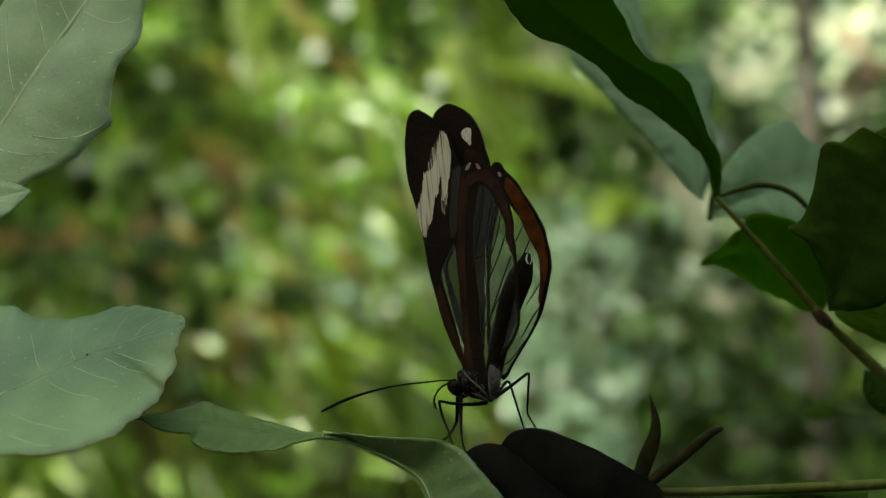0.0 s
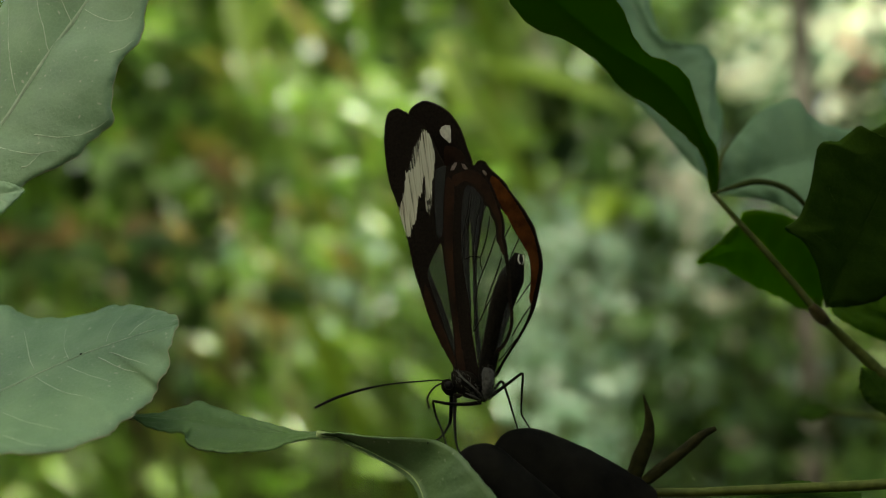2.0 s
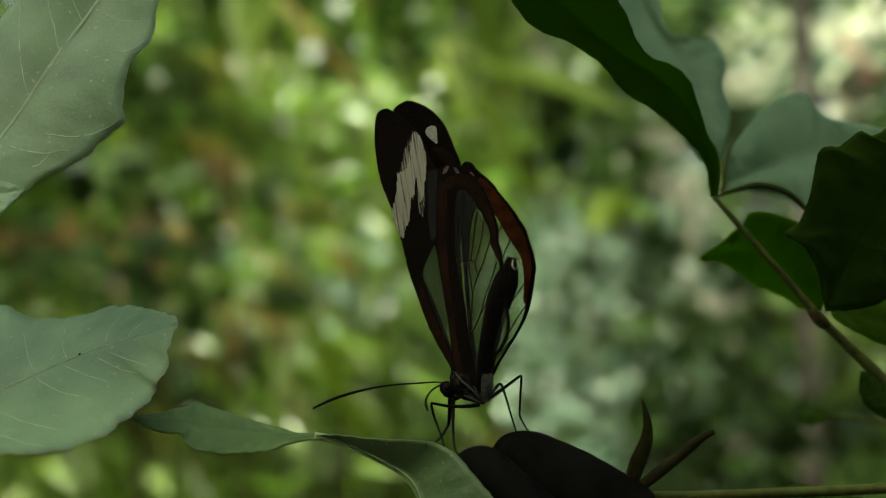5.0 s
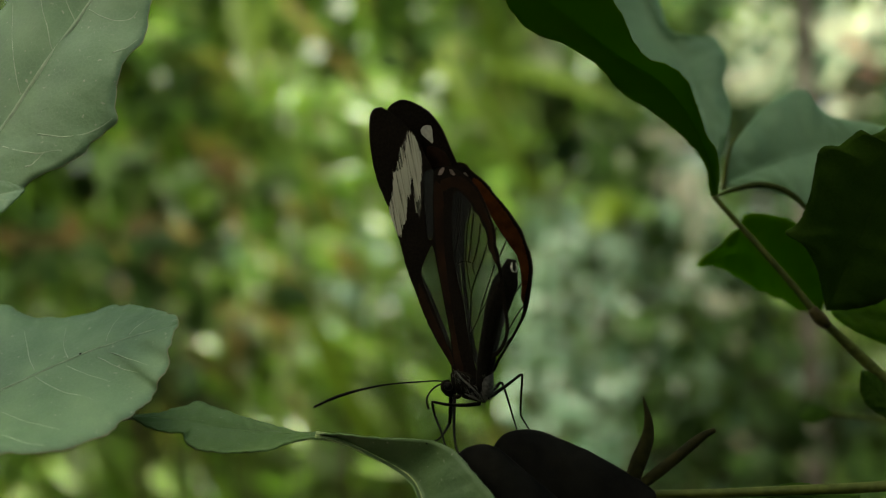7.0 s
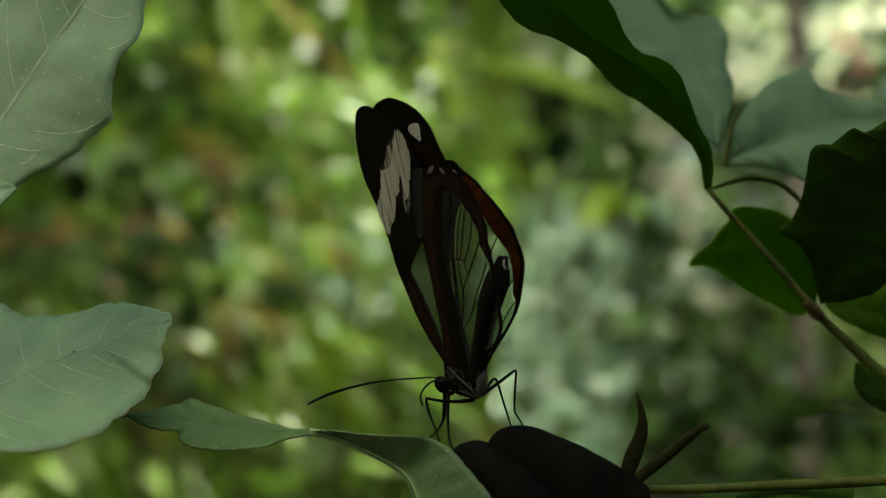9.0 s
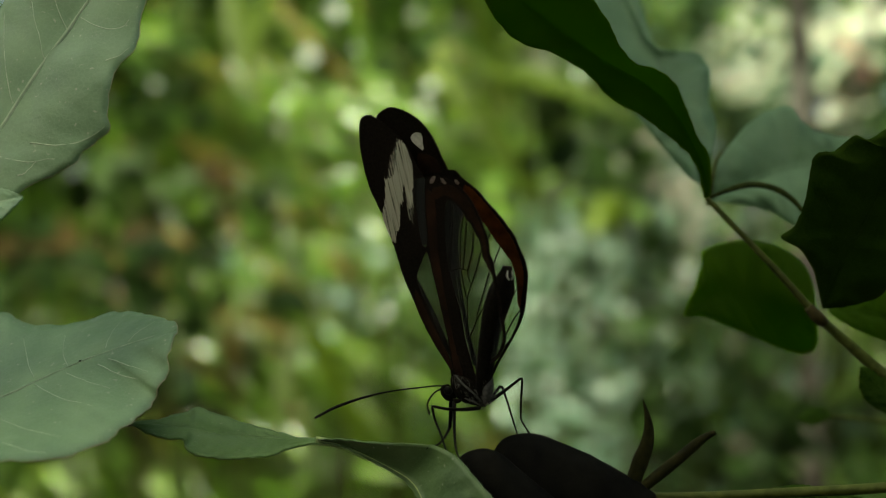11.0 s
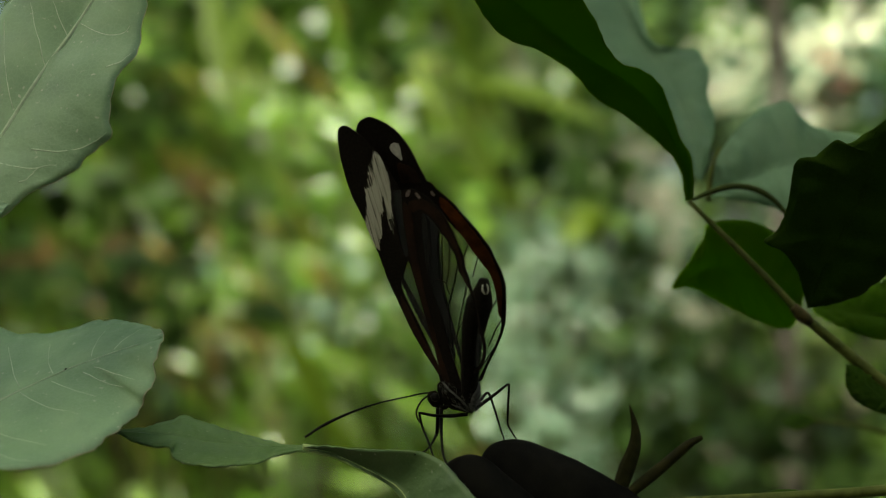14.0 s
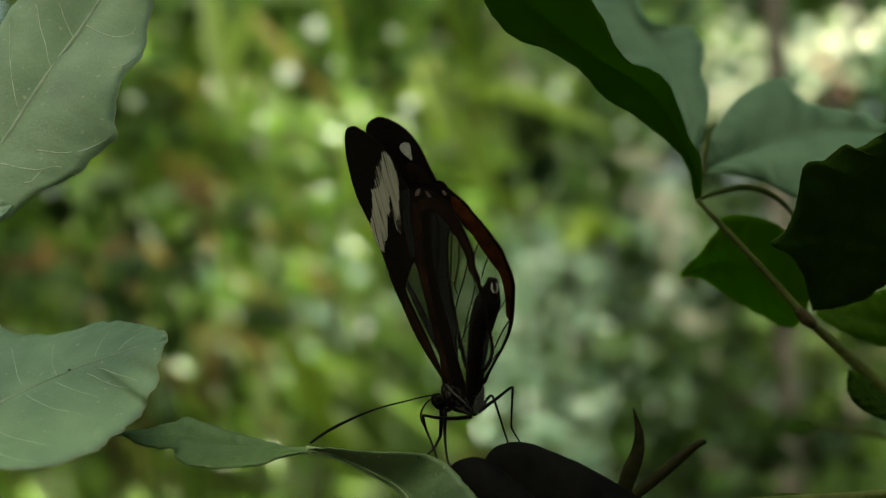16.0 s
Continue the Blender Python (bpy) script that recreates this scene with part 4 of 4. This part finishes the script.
FV5 = plan("5.1,20.2 4.6,19.5 4.0,18.5")


def wing_plane(slope, lean, back):
    """The pose of a wing's plane: its slope towards the tail, its lean, and millimetres behind the thorax."""
    e1 = Vector((1, -slope, 0)).normalized()
    n = Vector((-slope, -1, -lean)).normalized()
    e2 = n.cross(e1)
    if e2.z < 0:
        e2 = -e2
    m = Matrix((e1, e2, e1.cross(e2))).transposed().to_4x4()
    m.translation = (0, back / 1000, 0)
    return m


def wing(name, label, outline, cells, rust, white, veins, m, lift, tint=None, thin=()):
    """A wing: the dark scaled frame, clear membranes crossed by veins, rust border, white marks."""
    cells = [round_loop(c, 40) for c in cells]
    ob = part(name, sheet(fringed(round_loop(outline, 280)), cells, 0.00007, lift), WING_DARK, bf, label, False)
    ob.matrix_basis = m
    for c in cells:
        part("membrane", sheet(c, (), 0.00003, lift + 0.00002), GLASS, ob, "clear glassy membrane", False)
    for w in rust:
        part("rust_border", sheet(fringed(round_loop(w, 160)), (), 0.00012, lift - 0.00002), tint or WING_RUST, ob, "rust-brown border", False)
    for w in white:
        part("white_mark", sheet(feathered(w) if len(w) > 12 else w, (), 0.00009, lift - 0.00001), WING_WHITE if len(w) > 12 else WING_CREAM if len(w) > 8 else WING_DOT, ob, "cream-white mark", False)
    for w in thin:
        part("thin_scales", sheet(feathered(w), (), 0.00008, lift - 0.000005), WING_THIN, ob, "thin greyish scales", False)
    for w in veins:
        part("vein", tube([Vector((p[0] / 1000, p[1] / 1000, lift + 0.00003)) for p in w], [0.00008, 0.00007], 5), WING_DARK, ob)
    return ob


def feathered(loop):
    """The frayed outline of a patch of pale scales."""
    out, k = [], len(loop)
    for i in range(k):
        for q in range(8):
            x = loop[i][0] + (loop[(i + 1) % k][0] - loop[i][0]) * q / 8
            y = loop[i][1] + (loop[(i + 1) % k][1] - loop[i][1]) * q / 8
            out.append((x, y + 0.8 * noise.noise(Vector((x * 9.0, y * 0.3, 2.0)))))
    return out


def fringed(loop):
    """The fine scale fringe of a wing's edge."""
    out = []
    for i, p in enumerate(loop):
        w = 0.15 * noise.noise(Vector((i * 0.9, 3.1, len(loop)))) + 0.06 * (i % 2)
        out.append((p[0] + w, p[1] + w * 0.7))
    return out


NEAR, FAR = wing_plane(0.84, 0.35, 0.7), wing_plane(0.55, 0.35, 3.9)
near_wings = [wing("forewing", "near forewing with a cream-white band", FORE, [FORE_CELL, FORE_SLIT], [FORE_RUST], [BAND], [], NEAR, 0.0, WING_BROWN, (HAZE, TAIL)),
              wing("hindwing", "near hindwing with a clear veined middle", HIND, [HIND_CELL], [HIND_RUST, COSTA_RUST], [DOT1, DOT2], [NV1, NV2, NV3, NV4, NV5, NV6, NV7, NV8, NV9, NV10], NEAR, 0.0003, WING_BROWN)]
far_wings = [wing("forewing", "far forewing, its white mark showing past the near one", FAR_FORE, [FAR_FORE_CELL], [FAR_TIP_BROWN], [FAR_SPOT], [], FAR, -0.0004, WING_BROWN),
             wing("hindwing", "far hindwing with a bright rust border", FAR_HIND, [FAR_CELL], [FAR_RUST], [FAR_DOT], [FV1, FV2, FV3, FV4, FV5], FAR, 0.0)]


def at_thorax(text, depth=0.0):
    return moved(spots(text, depth), THOR)


abdomen = part("abdomen", tube(at_thorax("852,690,0 859,640,-1.2 868,588,-2.6 880,540,-3.9 893,502,-4.7 900,478,-5.1 903,462,-5.2"), [0.0008, 0.0010, 0.00105, 0.00115, 0.00138, 0.00142, 0.0005], 14), BODY, bf, "slender dark abdomen lying between the wings")
part("pale_mark", tube(at_thorax("904,468,-6.6 903,478,-6.6 907,485,-6.6"), [0.00006, 0.0001, 0.00006], 6), WING_WHITE, abdomen)
part("pale_mark", tube(at_thorax("911,468,-6.5 913,478,-6.5 910,486,-6.5"), [0.00006, 0.0001, 0.00006], 6), WING_WHITE, abdomen)
thorax = part("thorax", tube(at_thorax("800,662,1.5 808,672,1.2 822,684,0.8 836,696,0.5 848,707,0.2 857,715,0"), [0.0004, 0.0011, 0.00145, 0.00125, 0.0007, 0.00015], 16), BODY, bf, "dark furry thorax")
part("grey_fur", tube(at_thorax("856,648,-0.6 860,668,-0.8 860,688,-0.7 857,704,-0.3 856,714,0"), [0.0003, 0.0007, 0.0007, 0.0005, 0.0001], 10), BODY_GREY, thorax, "pale grey hairs")


def hairs(line, count, long, thick, seed, lean):
    """Short fine hairs standing off a line."""
    rnd = random.Random(seed)
    bm = bmesh.new()
    pts = smooth(line, 40)
    for _ in range(count):
        p = pts[rnd.randint(0, 40)] + Vector((rnd.uniform(-1, 1), rnd.uniform(-1, 1), rnd.uniform(-1, 1))) * 0.0006
        d = (Vector((rnd.uniform(-1, 1), rnd.uniform(-1.2, 0.3), rnd.uniform(-1, 1))) * 0.6 + Vector(lean)).normalized()
        u = d.orthogonal().normalized()
        v = d.cross(u)
        base = [bm.verts.new(p + (u * math.cos(w) + v * math.sin(w)) * thick) for w in (0, 2.1, 4.2)]
        tip = bm.verts.new(p + d * long * rnd.uniform(0.5, 1.1))
        for i in range(3):
            bm.faces.new((base[i], base[(i + 1) % 3], tip))
    return bm


part("fur", hairs(at_thorax("804,664,-0.2 822,682,-0.6 838,697,-0.7 852,710,-0.4"), 90, 0.0011, 0.00003, 5, (0.3, -0.6, -0.7)), BODY_GREY, thorax, "fine greyish hairs")
part("fur", hairs(at_thorax("856,656,-0.8 860,676,-1.0 859,694,-0.9 855,710,-0.5"), 220, 0.0012, 0.00003, 6, (0.8, -0.3, -0.5)), BODY_GREY, thorax, "fine pale grey hairs")
part("stripe", tube(at_thorax("804,660,-0.2 816,674,-0.8 834,690,-1.0 850,706,-0.7"), [0.00008, 0.00012, 0.00008], 6), BODY_GREY, thorax, "pale stripe")
part("stripe", tube(at_thorax("820,700,-0.4 834,706,-0.6 848,713,-0.4"), [0.00006, 0.00016, 0.00006], 6), BODY_GREY, thorax, "pale stripe")
head = part("head", tube(at_thorax("786,676,1 788,684,1 795,693,1 803,701,1"), [0.0004, 0.00085, 0.00085, 0.0005], 14), BODY, bf)
part("compound_eye", tube(at_thorax("786,682,-0.4 791,687,-0.5 796,691,-0.4"), [0.0003, 0.00055, 0.0003], 12), LEG, head, "glossy dark eye")
part("palp", tube(at_thorax("800,703,0 808,705,-0.3 815,703,-0.5"), [0.0002, 0.0003, 0.0001], 8), BODY, head)
antennae = [part("antenna", tube(at_thorax("789,679,1 770,677,0.8 740,679,0.5 690,683,0 640,692,-1 590,707,-2 553,724,-3"), [0.00008, 0.00009, 0.0001, 0.00014, 0.00019, 0.00014], 7), LEG, bf, "long thin black antenna"),
            part("antenna", tube(at_thorax("786,680,2 768,688,4 757,700,6 753,712,8 756,726,10"), [0.0001, 0.00011, 0.00015], 7), LEG, bf, "thin black antenna turned away")]
LEGS = ("848,717,0 820,720,-0.5 790,719,-1 768,715,-2 763,714,-2 763,719,-2 768,740,-1.5 778,766,-3.5 788,799,-7",
        "796,706,1 795,730,1.5 794,748,2 792,755,2 782,772,-1 770,783,-4 753,788,-6.2",
        "802,706,0 801,740,-1 802,775,-3.5 805,795,-6 811,807,-8.2",
        "860,709,0 890,688,1 915,669,1 921,665,1 922,672,1 920,705,1 919,733,1 920,739,1 927,751,1 935,764,1",
        "860,707,1 872,693,3 880,683,3.5 884,680,3.5 888,684,3.5 896,708,3 904,735,2.5 913,764,2")
for w in LEGS:
    part("leg", tube(at_thorax(w), [0.00026, 0.00019, 0.00014, 0.00012, 0.00009], 7, 48), LEG, bf)

# ---------------------------------------------------------------- unseen boughs added to shade the plants and the undergrowth
T_BOUGH = thicket_mat("bough_leaves", [(0.0, (0.03, 0.06, 0.01)), (1.0, (0.07, 0.12, 0.03))], 0.5, 0.15)
mid = Vector((0, 0, 1.2)) + SUN_DIR * 0.9
thicket("shade_bough", "unseen dense leafy bough added to shade the plants", "bough", 700, ((mid.x - 0.28, mid.y - 0.28, mid.z - 0.1), (mid.x + 0.28, mid.y + 0.28, mid.z + 0.1)), 0.11, T_BOUGH, 40, 0.6, 0.2, None, 1.0, 5)

# A second unseen bough, added only to darken the far undergrowth.
mid = spot(1440, 770, 1000) + SUN_DIR * 0.8
thicket("shade_bough", "unseen dense leafy bough added to shade the undergrowth", "bough", 120, ((mid.x - 0.10, mid.y - 0.3, mid.z - 0.05), (mid.x + 0.14, mid.y + 0.3, mid.z + 0.05)), 0.09, T_BOUGH, 41, 0.6, 0.2, None, 1.0, 0)

# ---------------------------------------------------------------- movement
# seconds, the lean of the wings about three axes, and the opening of the far and of the near pair
SWAY = [(0.0, -13.5, 5.1, -6.7, -3.7, 1.8), (0.5, -13.7, 5.2, -6.2, -3.5, 1.9), (1.0, -13.2, 4.7, -4.9, -3.2, 2.0), (1.5, -13.4, 4.8, -4.7, -2.7, 1.1),
        (2.0, -10.6, 3.2, -1.4, -1.4, 1.6), (2.5, -10.6, 3.0, -1.0, -1.2, 0.9), (3.0, -10.2, 2.6, 0.9, -0.7, 0.9), (3.5, -8.9, 0.1, 1.6, -0.1, 0.7),
        (4.0, -7.7, 1.0, 0.8, -0.3, 0.4), (6.5, -0.6, -0.1, -0.2, 0.2, 0.2), (7.0, -0.2, 0.0, -0.3, 0.1, 0.1), (7.5, -1.6, 0.7, -0.3, 0.1, -0.2),
        (8.0, -0.3, 0.4, -0.1, 0.1, 0.0), (8.5, 1.1, -0.7, 2.2, 1.0, 0.8), (9.0, 1.1, -1.1, 1.0, 0.9, 0.8), (11.5, 4.0, -0.7, -4.0, 0.8, 0.7),
        (12.0, 4.5, -0.4, -7.9, -0.7, 1.0), (12.5, 8.9, -3.2, -10.1, -1.2, 1.9), (13.0, 9.8, -3.8, -9.7, -1.7, 2.9), (13.5, 8.7, -2.6, -9.8, -0.9, 1.6),
        (14.0, 9.5, -1.2, -9.3, -0.8, 1.7), (14.5, 10.2, 0.4, -10.2, -1.1, 1.4), (15.0, 11.5, -2.1, -10.2, -0.7, 1.7), (15.5, 9.1, -1.0, -10.6, -0.9, 0.9),
        (16.0, 6.9, -1.1, -6.4, -0.6, 2.5)]
# seconds, degrees by which the wings shiver apart
SHIVER = [(12.5, 0), (12.567, 1.2), (12.633, -0.6), (12.7, 0), (12.9, 0), (12.967, 2.2), (13.033, -1.8), (13.1, 1.2), (13.167, -0.3), (13.2, 0),
          (14.6, 0), (14.667, 2.4), (14.733, -2.0), (14.8, 0.8), (14.867, 0)]
BROAD_DRIFT = [(0, -1.13, -0.08), (0.5, -0.85, -0.09), (1, -0.62, -0.09), (1.5, -0.24, 0.02), (2, -0.31, -0.03), (2.5, 0.28, 0.1), (3, 0.81, -0.02), (3.5, 0.7, 0.0), (4, 0.9, 0.09), (6.5, 0.59, 0.01), (7, 0.06, 0.02), (7.5, 0.32, -0.04), (8, 0.0, 0.0), (8.5, 0.18, -0.02), (9, 0.43, 0.08), (11.5, -0.68, -0.17), (12, 1.02, 0.13), (12.5, 0.29, -0.02), (13, 1.14, 0.07), (13.5, 0.42, 0.0), (14, 1.25, -0.01), (14.5, 0.63, -0.06), (15, 0.59, -0.22), (15.5, 1.12, -0.03), (16, 1.28, -0.08)]
BACK_DRIFT = [(0, -2.5, -4.5), (1.5, -1.5, -2.2), (3.5, 0, -0.5), (8, 0, 0), (9, 1.3, 2.1), (11.5, -2.0, -2.5), (12.5, -0.8, 1.1), (13.5, 0.4, 2.6), (14, 0.4, -0.6), (14.5, 1.7, 4.1), (16, -0.8, 3.2)]
# seconds and degrees: leaves that stir on the branch
TOP_STIR = [(0, 0), (1.5, 0.6), (3.5, 1.3), (6.5, 0.9), (7, 0.2), (8, 0), (9, -0.3), (11.5, 0), (12, 2.6), (12.5, 0), (13, 2), (13.5, -0.5), (14, 3.2), (14.5, 0.4), (15, -0.3), (16, 0.6)]
LIME_STIR = [(0, -6.4, 4), (1.5, -8, 6), (3.5, -2.5, 0), (7, -7, 4), (8, -4, 0), (9, -10, 14), (11.5, -29, 50), (12, -24, 45), (12.5, -19, 32), (14.5, -14, 22), (16, -10, 18)]
DARK_STIR = [(0, -11, 2.7), (1.5, -4, 1.0), (3.5, 0, 0), (8, 0, 0), (9, 7, -2), (12.5, 9.6, 0), (14.5, 14, -2.3), (16, 14.4, -2.8)]
BRANCH_DRIFT = [(0, -0.5, -0.6, 0), (1.5, -0.25, -0.2, 0), (3.5, 0, 0, 0), (7, -0.12, -0.25, 0), (8, 0, 0, 0), (9, 0, 0.05, 0), (11.5, -0.4, 0.3, -2.2), (12, -0.35, 0.5, -2.8), (12.5, -0.3, 0.9, -3), (13, -0.35, 0.7, -3), (13.5, -0.15, 1.1, -0.5), (14, -0.35, 0.95, -3), (14.5, -0.2, 1.25, 0), (15, -0.1, 1.25, -1), (15.5, -0.1, 1.35, -1), (16, -0.25, 1.1, -1)]


# seconds, degrees by which the far hindwing leans towards the tail
FAR_TILT = [(0, 1.0), (2, 1.4), (4, 1.2), (7, 0), (9, 0), (11.5, -0.4), (12, -0.4), (13.5, -1.0), (15.5, -0.2), (16, -0.2)]


def tilt_at(t):
    return float(np.interp(t, [r[0] for r in FAR_TILT], [r[1] for r in FAR_TILT]))


# seconds, degrees by which the antennae sink
ANTENNA = [(0, -2.0), (2, -0.5), (8, 0), (9, 0), (11.5, -3.5), (12.5, -6), (14.5, -8), (16, -9.5)]


def swaying():
    """The sway with the shivers set in between."""
    head, body = [r[0] for r in SWAY], list(zip(*SWAY))
    rows = [r for r in SWAY if not any(a[0] < r[0] < b[0] and (a[1] or b[1]) for a, b in zip(SHIVER, SHIVER[1:]))]
    for t, a in SHIVER:
        if t not in head:
            v = [float(np.interp(t, head, q)) for q in body[1:]]
            rows.append((t, v[0], v[1] + 0.8 * a, v[2], v[3] - 0.6 * a, v[4] + a))
    return sorted(rows)


def drift(ob, rows):
    base = ob.matrix_basis.copy()
    walk(ob, [(t, Matrix.Translation((x / 1000, 0, z / 1000)) @ base) for t, x, z in rows])


def motions():
    hinge = Vector((3.6, -5.0, 15.1)).normalized()
    sway = swaying()
    walk(abdomen, [(t, pose(0, 0, 0, a, b, c)) for t, a, b, c, far, near in SWAY])
    for ob in near_wings:
        base = ob.matrix_basis.copy()
        walk(ob, [(t, pose(0, 0, 0, a, b, c) @ Matrix.Rotation(radians(near), 4, hinge) @ base) for t, a, b, c, far, near in sway])
    for ob, share in zip(far_wings, (0.2, 1.0)):
        base = ob.matrix_basis.copy()
        walk(ob, [(t, pose(0, 0, 0, a, b + share * tilt_at(t), c) @ Matrix.Rotation(radians(far), 4, hinge) @ base) for t, a, b, c, far, near in sway])
    root = at_thorax("789,679,1")[0]
    for ob in antennae:
        walk(ob, [(t, Matrix.Translation(root) @ pose(0, 0, 0, 0, a, 0) @ Matrix.Translation(-root)) for t, a in ANTENNA])
    drift(broad, BROAD_DRIFT)
    drift(back, BACK_DRIFT)
    base = branch.matrix_basis.copy()
    walk(branch, [(t, Matrix.Translation((x / 1000, 0, z / 1000)) @ base @ pose(0, 0, 0, 0, a, 0)) for t, x, z, a in BRANCH_DRIFT])
    base = top_leaf.matrix_basis.copy()
    walk(top_leaf, [(t, base @ pose(0, 0, 0, 0, a, 0)) for t, a in TOP_STIR])
    base, rib = lime_leaf.matrix_basis.copy(), Vector((-0.887, 0, 0.463))
    walk(lime_leaf, [(t, base @ pose(0, 0, 0, 0, a, 0) @ Matrix.Rotation(radians(b), 4, rib)) for t, a, b in LIME_STIR])
    base = dark_leaf.matrix_basis.copy()
    walk(dark_leaf, [(t, base @ pose(0, 0, 0, a, b, 0)) for t, a, b in DARK_STIR])


motions()
